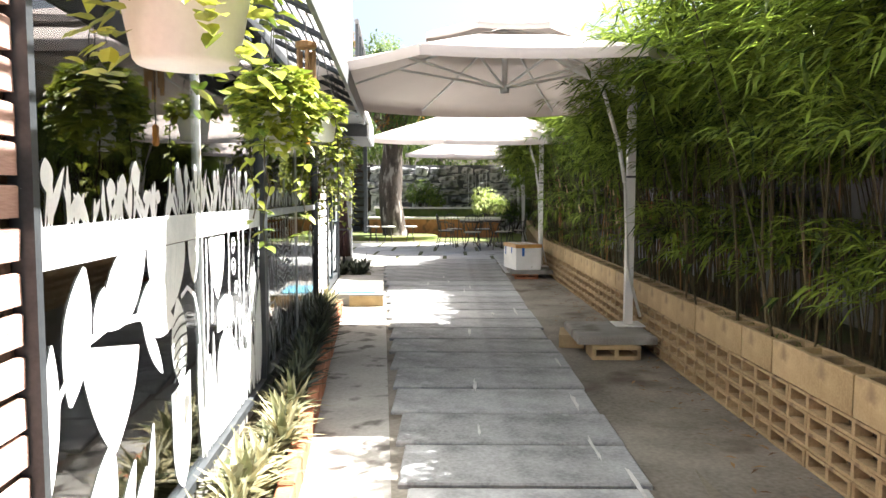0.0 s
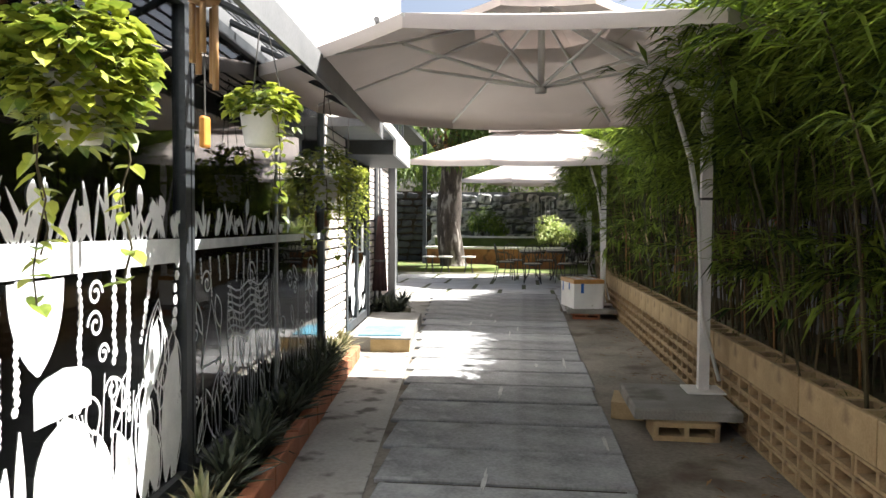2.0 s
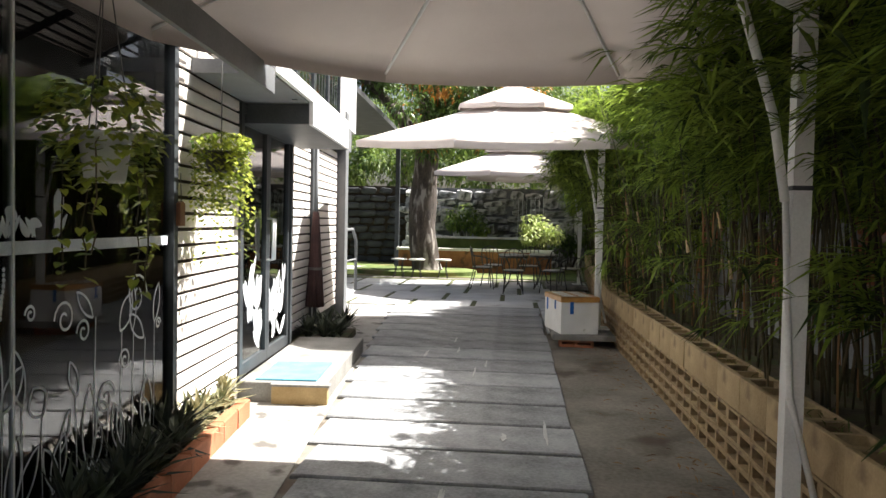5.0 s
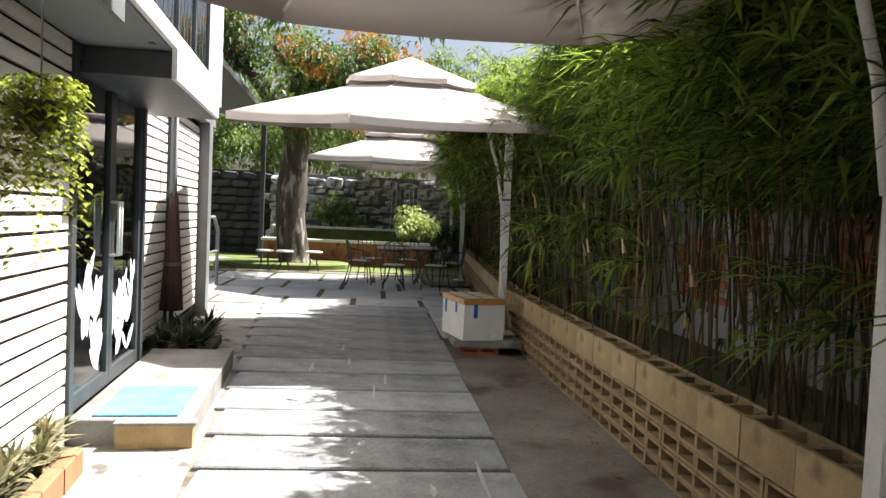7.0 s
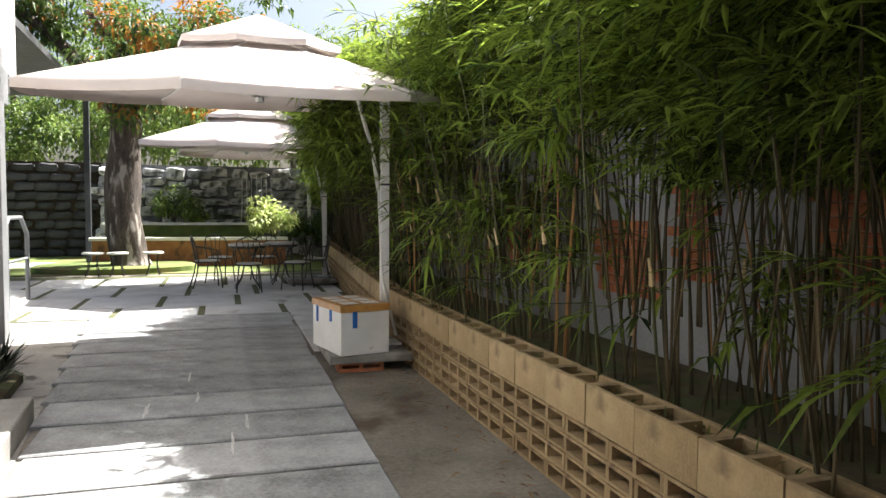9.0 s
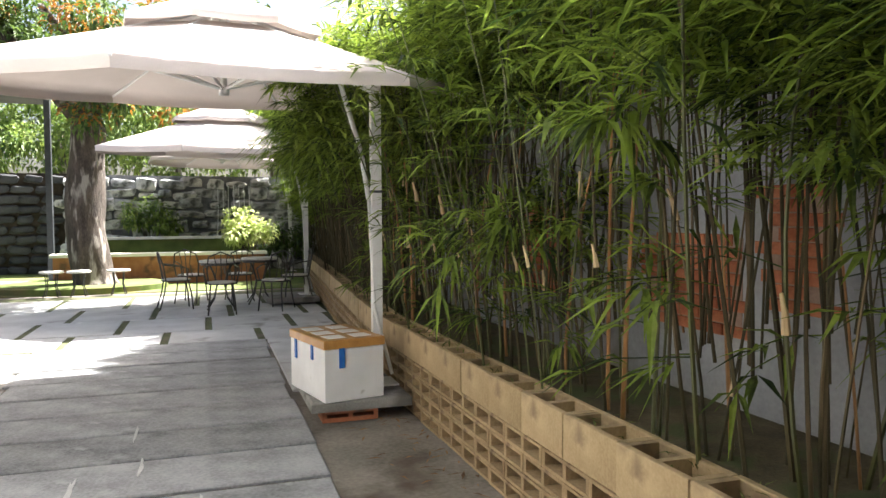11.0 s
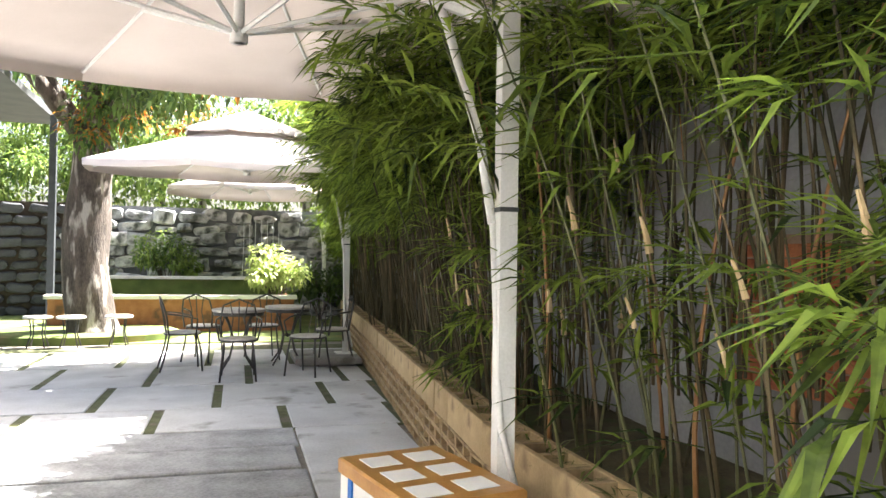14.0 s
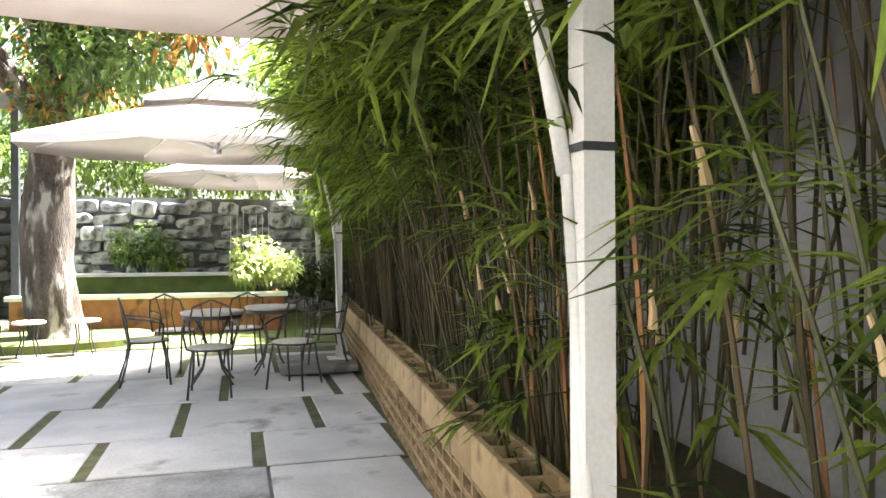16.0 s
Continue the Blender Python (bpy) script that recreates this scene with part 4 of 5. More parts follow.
# ---- umbrellas ----
def umbrella(px, py, cx, cy, ez, base_z, apothem=1.5, rise=0.46, turn=-6.0, tilt=0.0, label="white cantilever umbrella with a double roof"):
    """Pole at (px, py), canopy centred over (cx, cy), its rim at ez, raised by tilt for each metre along y."""
    t = thing("cantilever_umbrella", label, "umbrella", pose(px, py, base_z), "cantilever umbrellas")
    c = Vector((cx - px, cy - py, ez - base_z))
    rad = apothem / math.cos(math.pi / 8)
    a8 = math.pi / 8 - radians(turn)
    rim = [c + Vector((rad * math.cos(a8 + k * math.pi / 4), rad * math.sin(a8 + k * math.pi / 4), tilt * rad * math.sin(a8 + k * math.pi / 4))) for k in range(8)]
    top = c + Vector((0, 0, rise * 0.87))

    def shell(r0, z0, r1, z1, val, sag):
        bm = Mesh()
        for k in range(8):
            a0, a1 = a8 + k * math.pi / 4, a8 + (k + 1) * math.pi / 4
            nu, nv = 6, 6
            grid = []
            for i in range(nv + 1):
                v = i / nv
                for j in range(nu + 1):
                    u = j / nu
                    rr, zz = r0 + (r1 - r0) * v, z0 + (z1 - z0) * v
                    p = Vector((math.cos(a0), math.sin(a0), 0)).lerp(Vector((math.cos(a1), math.sin(a1), 0)), u) * rr
                    dip = sag * 4 * u * (1 - u) * v
                    grid.append((c.x + p.x, c.y + p.y, c.z + zz - dip + tilt * p.y))
            for j in range(nu + 1):
                x, yv, z = grid[nv * (nu + 1) + j]
                grid.append((x, yv, z - val))
            fs = [(i * (nu + 1) + j, i * (nu + 1) + j + 1, (i + 1) * (nu + 1) + j + 1, (i + 1) * (nu + 1) + j) for i in range(nv + 1) for j in range(nu)]
            bm.add(grid, fs)
        return bm
    part("canopy", shell(0.50, rise * 0.58, rad, 0.0, 0.07, 0.02), CANVAS, t, "white canvas canopy", True)
    part("vent", shell(0.03, rise, 0.74, rise * 0.64, 0.05, 0.012), CANVAS, t, "small upper canvas roof", True)
    hub = c + Vector((0, 0, -0.06))
    part("hub", Mesh().tube([hub, hub + Vector((0, 0, rise * 0.85))], 0.024, 10).tube([hub, hub + Vector((0, 0, 0.06))], 0.04, 10), WHITEMETAL, t, smooth=True)
    for k in range(8):
        p = rim[k]
        rb = part("rib", Mesh().tube([top + Vector((0, 0, -0.05)), top.lerp(p, 0.5) + Vector((0, 0, -0.05)), p + Vector((0, 0, -0.012))], 0.011, 5), WHITEMETAL, t)
        part("strut", Mesh().tube([hub + Vector((0, 0, 0.04)), top.lerp(p, 0.52) + Vector((0, 0, -0.06))], 0.012, 5), WHITEMETAL, rb)
    ph = c.z + 0.02
    part("pole", Mesh().slab(-0.035, 0.035, -0.035, 0.035, 0, ph, 0.006), WHITEMETAL, t)
    part("collar", Mesh().box(-0.039, 0.039, -0.039, 0.039, ph * 0.62, ph * 0.62 + 0.018), STEEL, t)
    way = Vector((c.x, c.y, 0)).normalized()
    lower = way * 0.055 + Vector((0, 0, ph * 0.60))
    part("arm", Mesh().tube([way * 0.02 + Vector((0, 0, ph - 0.1)), way * c.xy.length * 0.5 + Vector((0, 0, ph + 0.17)), top + Vector((0, 0, 0.0))], 0.034, 8), WHITEMETAL, t)
    part("brace", Mesh().tube([lower, way * 0.11 + Vector((0, 0, ph * 0.75)), way * 0.26 + Vector((0, 0, ph * 0.97)), way * 0.32 + Vector((0, 0, ph * 1.03))], 0.018, 8), WHITEMETAL, t, smooth=True)
    part("slide_tube", Mesh().tube([way * 0.055 + Vector((0, 0, ph * 0.62)), way * 0.03 - Vector((0, 0.055, 0)) + Vector((0, 0, ph * 0.25)), -way * 0.10 - Vector((0, 0.05, 0)) + Vector((0, 0, 0.08))], 0.013, 8), WHITEMETAL, t, smooth=True)
    part("foot_plate", Mesh().slab(-0.13, 0.13, -0.13, 0.13, 0, 0.012, 0.003), WHITEMETAL, t)
    return t


umbrella(2.53, 9.80, 1.38, 9.68, 2.30, 0.17, 1.76, 0.62, -2.0)
umbrella(2.40, 15.25, 1.39, 15.95, 2.36, 0.17, 1.87, 0.72, -6.0, 0.10)
umbrella(2.80, 22.15, 1.50, 21.50, 2.38, 0.11, 1.70, 0.70, -6.0, 0.06)
umbrella(3.3, 29.0, 1.65, 28.6, 2.75, 0.0, 1.65, 0.72)


# ---- umbrella bases ----
def hollow_block(bm, lx, wy, hz, m):
    w = 0.03
    bm.box(0, lx, 0, wy, 0, w, m).box(0, lx, 0, wy, hz - w, hz, m)
    for a in (0, lx / 2 - w / 2, lx - w):
        bm.box(a, a + w, 0.001, wy - 0.001, w, hz - w, m)
    return bm


base = thing("umbrella_base", "concrete slab on hollow blocks weighing down the umbrella", "umbrella base", pose(2.0, 9.22, -0.015))
part("base_slab", Mesh().slab(-0.02, 0.64, 0.0, 0.76, 0.118, 0.185, 0.012), CONCRETE, base)
part("base_block", hollow_block(Mesh(), 0.40, 0.3, 0.116, pose(0.09, -0.05, 0.0)), CAPSTONE, base, "sand-coloured hollow block")
part("base_block", hollow_block(Mesh(), 0.38, 0.22, 0.116, pose(0.10, 0.40, 0.0, 0, 0, 80)), CAPSTONE, base)
part("base_block", hollow_block(Mesh(), 0.38, 0.22, 0.116, pose(0.22, 0.50, 0.0)), CAPSTONE, base)
base = thing("umbrella_base", "low concrete slab under the umbrella and foam box", "umbrella base", pose(1.88, 14.93, -0.015))
part("base_slab", Mesh().slab(0.0, 0.69, 0.0, 0.82, 0.085, 0.152, 0.012), CONCRETE, base)
part("base_block", hollow_block(Mesh(), 0.38, 0.2, 0.085, pose(0.08, 0.05, 0)), TERRA, base, "reddish hollow block")
part("base_block", hollow_block(Mesh(), 0.38, 0.2, 0.085, pose(0.08, 0.55, 0)), TERRA, base)
part("packing", Mesh().slab(0.42, 0.62, 0.22, 0.42, 0.152, 0.184, 0.005), CONCRETE, base)
base = thing("umbrella_base", "grey concrete slab under the far umbrella", "umbrella base", pose(2.12, 21.66, -0.015))
part("base_slab", Mesh().slab(0.0, 0.82, 0.0, 0.95, 0.05, 0.125, 0.012), CONCRETE, base)
part("base_block", hollow_block(Mesh(), 0.7, 0.7, 0.05, pose(0.06, 0.1, 0)), CONCRETE, base)

# ---- foam box ----
BOX = pose(1.967, 14.90, 0.138, 0, 0, 13)
fb = thing("foam_box", "white foam box with brown-taped lid and blue tape strips", "foam box", BOX)
part("body", Mesh().slab(0, 0.43, 0, 0.66, 0, 0.355, 0.004), STYRO, fb, bevel=0.012)
lid = part("lid", Mesh().slab(-0.008, 0.438, -0.008, 0.668, 0.357, 0.415, 0.008), BROWNTAPE, fb, "foam lid wrapped in brown tape")
for i in range(2):
    for j in range(3):
        part("bare_patch", Mesh().slab(0.05 + i * 0.19, 0.18 + i * 0.19, 0.06 + j * 0.20, 0.19 + j * 0.20, 0.4155, 0.4185, 0.001), STYRO, lid, "bare white foam patch")
part("tape_strip", Mesh().box(0.10, 0.14, -0.0105, -0.002, 0.225, 0.36), BLUETAPE, fb, "blue tape strip")
part("tape_strip", Mesh().box(-0.0105, -0.002, 0.20, 0.235, 0.26, 0.36), BLUETAPE, fb, "blue tape strip")
part("tape_strip", Mesh().box(-0.0105, -0.002, 0.52, 0.555, 0.22, 0.36), BLUETAPE, fb, "blue tape strip")


# ---- leafy masses ----
def leaf_cloud(rnd, n, centre, radii, length, width, shell=0.5, droop=0.3):
    bm = Mesh()
    for i in range(n):
        d = Vector((rnd.gauss(0, 1), rnd.gauss(0, 1), rnd.gauss(0, 1))).normalized()
        k = (shell + (1 - shell) * rnd.random())
        p = Vector(centre) + Vector((d.x * radii[0], d.y * radii[1], d.z * radii[2])) * k
        w = d + Vector((rnd.uniform(-1, 1), rnd.uniform(-1, 1), rnd.uniform(-0.8, 0.4)))
        bm.leaf(p, w, length * rnd.uniform(0.6, 1.3), width * rnd.uniform(0.7, 1.3), droop)
    return bm


# ---- bamboo hedge ----
def bamboo_kind(seed, low, sprays, loose=False, count=7):
    """A clump: slender leaning culms, then fans of narrow leaves that hang out over the path."""
    rnd = random.Random(seed)
    culms, leaves = [], Mesh()
    for k in range(count):
        x, y = rnd.uniform(-0.20, 0.30), rnd.uniform(-0.30, 0.30)
        h = rnd.uniform(1.9, 2.5)
        lean = Vector((rnd.uniform(-0.40, 0.28), rnd.uniform(-0.6, 0.6), 0)) * (1.2 if loose and k % 2 else 1.0)
        r = rnd.uniform(0.005, 0.011) * (1.3 if loose and k % 3 == 0 else 1.0)
        bow, pw_ = Vector((rnd.uniform(-0.06, 0.06), rnd.uniform(-0.08, 0.08), 0)), rnd.uniform(1.0, 1.8)
        pts = [Vector((x, y, 0)) + lean * (i / 7) ** pw_ * (h / 3) + bow * math.sin(i / 7 * math.pi) + Vector((0, 0, h * i / 7)) for i in range(8)]
        dry = rnd.random() < (0.2 if loose else 0.08)
        if dry:
            pts = pts[:rnd.randint(4, 7)]
        tube = Mesh().tube(pts, r * (1.2 if dry else 1.0), 5, r * 0.4)
        sleeve = None
        if loose and rnd.random() < 0.4 and not dry:
            i = rnd.randint(1, 4)
            a, b = pts[i], pts[i].lerp(pts[i + 1], rnd.uniform(0.25, 0.5))
            sleeve = Mesh().tube([a, a.lerp(b, 0.5) + Vector((-0.004, 0, 0)), b + Vector((-0.012, 0.006, 0))], r * 1.7, 6, r * 0.7)
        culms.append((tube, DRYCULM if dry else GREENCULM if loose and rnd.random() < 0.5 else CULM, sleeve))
        if dry and rnd.random() < 0.7:
            continue
        for b in range(sprays):
            u = rnd.uniform(0.15, 1.0) if loose and b < 4 else rnd.uniform(0.72, 1.0) if loose else rnd.uniform(low, 1.0)
            i = min(len(pts) - 2, int(u * (len(pts) - 1)))
            o = pts[i].lerp(pts[i + 1], u * (len(pts) - 1) - i)
            a = rnd.uniform(0, 2 * math.pi)
            out = Vector((math.cos(a) - 0.3, math.sin(a), rnd.uniform(-0.1, 0.5))).normalized()
            ln = rnd.uniform(0.2, 0.6)
            tip = o + out * ln - Vector((0, 0, ln * ln * 0.3))
            leaves.tube([o, o.lerp(tip, 0.5) + Vector((0, 0, 0.03)), tip], 0.003, 3, 0.0015, False)
            for j in range(2 if loose else 3):
                q = o.lerp(tip, 0.4 + 0.3 * j)
                for s in range(4 if loose else 5):
                    w = out + Vector((rnd.uniform(-0.9, 0.9), rnd.uniform(-0.9, 0.9), rnd.uniform(-0.55, 0.35)))
                    leaves.leaf(q, w, rnd.uniform(0.13, 0.26), rnd.uniform(0.016, 0.031), rnd.uniform(0.1, 0.35))
    return culms, leaves


kinds = []
for sd in range(9):
    culms, leaves = bamboo_kind(100 + sd, 0.66, 22 if sd < 3 else 26 if sd < 6 else 9, sd > 5, 7 if sd < 3 else 5 if sd < 6 else 8)
    t = thing("bamboo", "clump of slender green bamboo with hanging narrow leaves", "bamboo", pose(3.2, 2.0 + 0.4 * sd, 0.4), "bamboo hedge")
    for tube, look_of, sleeve in culms:
        stem = part("culm", tube, look_of, t, "dry orange-brown culm" if look_of is DRYCULM else "green living culm" if look_of is GREENCULM else "")
        if sleeve:
            part("sheath", sleeve, SHEATH, stem, "pale papery culm sheath")
    part("foliage", leaves, LEAF, t)
    kinds.append(t)
y = 4.4
while y < 30:
    open_part = 12.3 < y < 17.5
    bare = 12.3 < y < 16.3
    for row in range(3):
        if bare and row == 1 and R.random() < 0.12:
            continue
        sc = R.uniform(0.9, 1.1) * (1.0 if y < 17 else 1.0 + min(0.3, (y - 17) * 0.06) if y < 24 else 0.78) * (1.03 if row == 0 or (bare and row == 2) else 0.9 if row == 1 else 0.82)
        x = planter_x(y) + (0.40 if y < 12.3 else 0.30 if not open_part else 0.36, 0.56, 0.74)[row] + R.uniform(-0.06, 0.06)
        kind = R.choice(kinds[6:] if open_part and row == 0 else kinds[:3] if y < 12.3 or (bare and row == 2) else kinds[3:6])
        lean = -3 if row == 0 and not open_part else R.uniform(-4, 2)
        copy_thing(kind, pose(x, y + R.uniform(-0.2, 0.2), (0.4, 0.95, 0.75)[row] if bare else 0.4, 0, lean, 0) @ pose(0, 0, 0, 0, 0, R.uniform(-60, 60)) @ Matrix.Scale(sc, 4))
    if 16.3 < y < 24:
        copy_thing(R.choice(kinds[3:6]), pose(planter_x(y) + 0.3, y, 0.4, 0, -8, 0) @ pose(0, 0, 0, 0, 0, R.uniform(-40, 40)) @ Matrix.Scale(1.1, 4))
    y += 0.46 if bare else 0.36 if open_part else 0.42

def low_branch(x, y, z, reach, drop, count, seed, label):
    """A bent culm that reaches out over the path and ends in fans of long leaves."""
    rnd = random.Random(seed)
    t = thing("bamboo", label, "bamboo", pose(x, y, z), "bamboo hedge")
    pts = [Vector((0.05, 0, 0)), Vector((-0.05 * reach, -0.05, 0.55)), Vector((-0.25 * reach, -0.15, 0.92)), Vector((-0.60 * reach, -0.30, 0.95 - drop * 0.3)), Vector((-1.0 * reach, -0.45, 0.92 - drop))]
    part("culm", Mesh().tube(pts, 0.008, 6, 0.003), CULM, t)
    bm = Mesh()
    for k in range(count):
        u = rnd.uniform(1.5, 4.0)
        i = min(3, int(u))
        o = pts[i].lerp(pts[i + 1], u - i)
        out = Vector((rnd.uniform(-1, 0.2), rnd.uniform(-0.9, 0.5), rnd.uniform(-0.25, 0.25))).normalized()
        tip = o + out * rnd.uniform(0.08, 0.28)
        bm.tube([o, tip], 0.002, 3, 0.001, False)
        for q in range(6):
            bm.leaf(o.lerp(tip, 0.5 + 0.1 * q), out + Vector((rnd.uniform(-0.6, 0.4), rnd.uniform(-0.6, 0.6), rnd.uniform(-0.55, 0.15))), rnd.uniform(0.14, 0.25), rnd.uniform(0.018, 0.03), rnd.uniform(0.15, 0.4))
    part("foliage", bm, LEAF, t)


low_branch(3.0, 13.85, 0.45, 0.75, 0.28, 24, 5, "low bamboo branch hanging out over the path with large leaves")
low_branch(2.95, 12.75, 0.85, 0.45, 0.10, 20, 6, "bamboo branch reaching out with long light green leaves")
low_branch(2.95, 15.6, 1.0, 0.5, 0.05, 18, 8, "bamboo branch reaching out with long light green leaves")

structure("planter_soil", long_prism((-4, 6, 16, 24, 31), 0.15, 1.0, -0.3, 0.45), SOIL, "dark planter soil with leaf litter", "soil")

# ---- far garden ----
tree = thing("tree", "old leaning garden tree with scaly bark and orange leaves", "tree", pose(-0.85, 25.4, 0.0))
path = [Vector(p) for p in ((0.12, 0, 0), (0.02, 0, 0.4), (-0.10, 0, 1.2), (-0.06, 0, 2.2), (0.0, 0, 3.0), (-0.1, 0.1, 3.5))]
trunk = Mesh()
ring, tall = 28, 60
for i in range(tall + 1):
    u = i / tall * 5
    k = min(4, int(u))
    p = path[k].lerp(path[k + 1], u - k)
    for j in range(ring):
        a = 2 * math.pi * j / ring
        d = Vector((math.cos(a), math.sin(a), 0))
        rr = (0.40 - 0.13 * i / tall + 0.16 * max(0, 1 - i / 7) ** 2) * (1 + 0.10 * noise.noise(Vector((d.x * 1.6, d.y * 1.6, p.z * 1.3))) + 0.07 * noise.noise(Vector((d.x * 6, d.y * 6, p.z * 2.2))))
        trunk.v.append(tuple(p + d * rr))
for i in range(tall):
    for j in range(ring):
        q = (j + 1) % ring
        trunk.f.append((i * ring + j, i * ring + q, i * ring + ring + q, i * ring + ring + j))
part("trunk", trunk, BARK, tree, smooth=True)
limbs = [((-0.05, 0, 3.1), (-0.7, -0.3, 4.2), (-1.9, -0.8, 5.2)), ((0, 0, 3.2), (0.5, -0.5, 4.2), (1.6, -1.2, 4.8)), ((-0.1, 0.1, 3.4), (-0.2, 0.6, 4.4), (0.3, 1.5, 5.3)), ((0, 0, 3.2), (0.1, -0.9, 4.2), (-0.3, -2.4, 4.7)),
         ((-0.05, 0, 3.1), (-1.1, -0.6, 4.5), (-2.2, -1.2, 5.4)), ((0, 0, 3.3), (1.0, -1.2, 4.1), (2.0, -2.4, 4.6))]
for l in limbs:
    part("limb", Mesh().tube(l, 0.16, 8, 0.05), BARK, tree, smooth=True)
rt = random.Random(31)
crown = Mesh()
warm = Mesh()
for l in limbs + limbs:
    for k in range(9):
        c = Vector(l[1]).lerp(Vector(l[2]), rt.uniform(0.0, 1.4)) + Vector((rt.uniform(-0.9, 0.9), rt.uniform(-0.9, 0.9), rt.uniform(-1.1, 0.6)))
        if c.x < -0.4 and c.z < 4.7:
            continue
        cl = leaf_cloud(rt, 130, c, (0.55, 0.55, 0.4), 0.16, 0.07, 0.2)
        (warm if rt.random() < 0.14 else crown).add(cl.v, cl.f)
part("crown", crown, TREELEAF, tree)
part("orange_leaves", warm, AUTUMN, tree, "turning orange leaves")

rock_wall = structure("rock_wall", Mesh().box(-2.0, 4.6, 30.0, 30.4, -0.3, 2.45), mat("rock_bed", (0.07, 0.075, 0.08), (0.22, 0.225, 0.23), 0.95, 5, 40, 0.8), "rough rock garden wall with a small waterfall", "wall")


def stone_data(sx, sy, sz, seed):
    rnd = random.Random(seed)
    bm = bmesh.new()
    bmesh.ops.create_icosphere(bm, subdivisions=2, radius=1.0)
    for v in bm.verts:
        d = v.co.normalized()
        k = 0.85 + 0.22 * noise.noise(d * 1.7 + Vector((seed, 0, 0)))
        v.co = Vector((math.copysign(abs(d.x) ** 0.55, d.x) * sx, math.copysign(abs(d.y) ** 0.6, d.y) * sy, math.copysign(abs(d.z) ** 0.55, d.z) * sz)) * k
    me = bpy.data.meshes.new("stone")
    bm.to_mesh(me)
    bm.free()
    return me


stones = [stone_data(R.uniform(0.22, 0.42), 0.2, R.uniform(0.11, 0.2), 50 + i) for i in range(8)]
for s in stones:
    s.materials.append(ROCK)
z = 0.1
while z < 2.5:
    x = -1.9 + R.uniform(-0.2, 0.2)
    while x < 4.4:
        s = R.choice(stones)
        part("stone", s, None, rock_wall, m=pose(x, 30.0 - R.uniform(-0.03, 0.14), z + R.uniform(-0.05, 0.05), R.uniform(-8, 8), R.uniform(-7, 7), R.uniform(-10, 10)) @ Matrix.Diagonal((R.uniform(0.7, 1.5), 1.0, R.uniform(0.6, 1.4), 1.0)))
        x += R.uniform(0.38, 0.66)
    z += 0.27
# The near-black core carries the shade between the stones.
black = structure("stone_wall_left", Mesh().box(-16, -2.0, 30.4, 30.8, -0.3, 2.5), DARKVOID, "dark stacked stone garden wall", "wall")
dstone = stone_data(0.3, 0.12, 0.13, 77)
dstone.materials.append(DARKROCK)
z = 0.1
while z < 2.4:
    x = -9 + R.uniform(-0.2, 0.2)
    while x < -2.1:
        part("stone", dstone, None, black, m=pose(x, 30.38, z, R.uniform(-6, 6), R.uniform(-6, 6), 0) @ Matrix.Diagonal((R.uniform(0.7, 1.2), 1, R.uniform(0.8, 1.1), 1)))
        x += R.uniform(0.42, 0.6)
    z += 0.25
fall = thing("waterfall", "thin white streams of falling water on the rocks", "waterfall", pose(1.9, 29.72, 0.9))
for i in range(7):
    x = -0.35 + i * 0.13
    part("water_stream", Mesh().tube([(x, 0, 1.3), (x + R.uniform(-0.02, 0.02), -0.04, 0.7), (x + R.uniform(-0.03, 0.03), -0.06, 0.0)], 0.008, 5), WATER, fall)

pool = thing("pond_basin", "raised brick pond basin with a pale stone coping", "pond", pose(0, 0, 0))
part("front_wall", Mesh().box(-1.7, 2.45, 26.4, 26.6, 0, 0.58), POOLBRICK, pool)
part("side_wall", Mesh().box(2.25, 2.45, 26.6, 29.2, 0, 0.58), POOLBRICK, pool)
part("coping", Mesh().slab(-1.75, 2.5, 26.33, 26.66, 0.58, 0.65, 0.01), COPING, pool, "pale stone coping")
# Lawn green stands in for the sunlit yellow-green strip between the copings.
part("rear_wall", Mesh().box(-1.7, 2.4, 28.3, 28.5, 0, 0.88), LAWN, pool, "rear wall in lawn green for the sunlit strip")
part("rear_coping", Mesh().slab(-1.75, 2.45, 28.22, 28.58, 0.88, 0.94, 0.01), COPING, pool, "pale rear coping")
part("water", Mesh().box(-1.68, 2.25, 26.6, 28.3, 0.1, 0.45), mat("pond_water", (0.03, 0.05, 0.03), (0.10, 0.12, 0.06), 0.08, 2, 20, 0.2), pool, "still green pond water")


def shrub(x, y, z, r, material, label, n, seed, leaf=0.12):
    rnd = random.Random(seed)
    t = thing("shrub", label, "shrub", pose(x, y, z))
    bm = Mesh()
    for k in range(14):
        c = Vector((rnd.uniform(-r, r) * 0.7, rnd.uniform(-r, r) * 0.7, r * rnd.uniform(0.4, 1.3)))
        part("stem", Mesh().tube([(0, 0, -0.3), c * 0.6, c], 0.012, 5, 0.005), BARK, t)
        cl = leaf_cloud(rnd, n // 14, c, (r * 0.42, r * 0.42, r * 0.34), leaf, leaf * 0.5, 0.3)
        bm.add(cl.v, cl.f)
    part("foliage", bm, material, t)


shrub(2.1, 26.9, 0.62, 0.62, BRIGHTLEAF, "bright lime-green sunlit shrub by the pond", 1500, 41, 0.13)
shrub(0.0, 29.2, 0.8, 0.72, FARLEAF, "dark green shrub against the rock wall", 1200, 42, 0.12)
shrub(3.1, 27.9, 0.35, 0.6, TREELEAF, "dark green shrub at the pond edge", 1000, 43, 0.12)

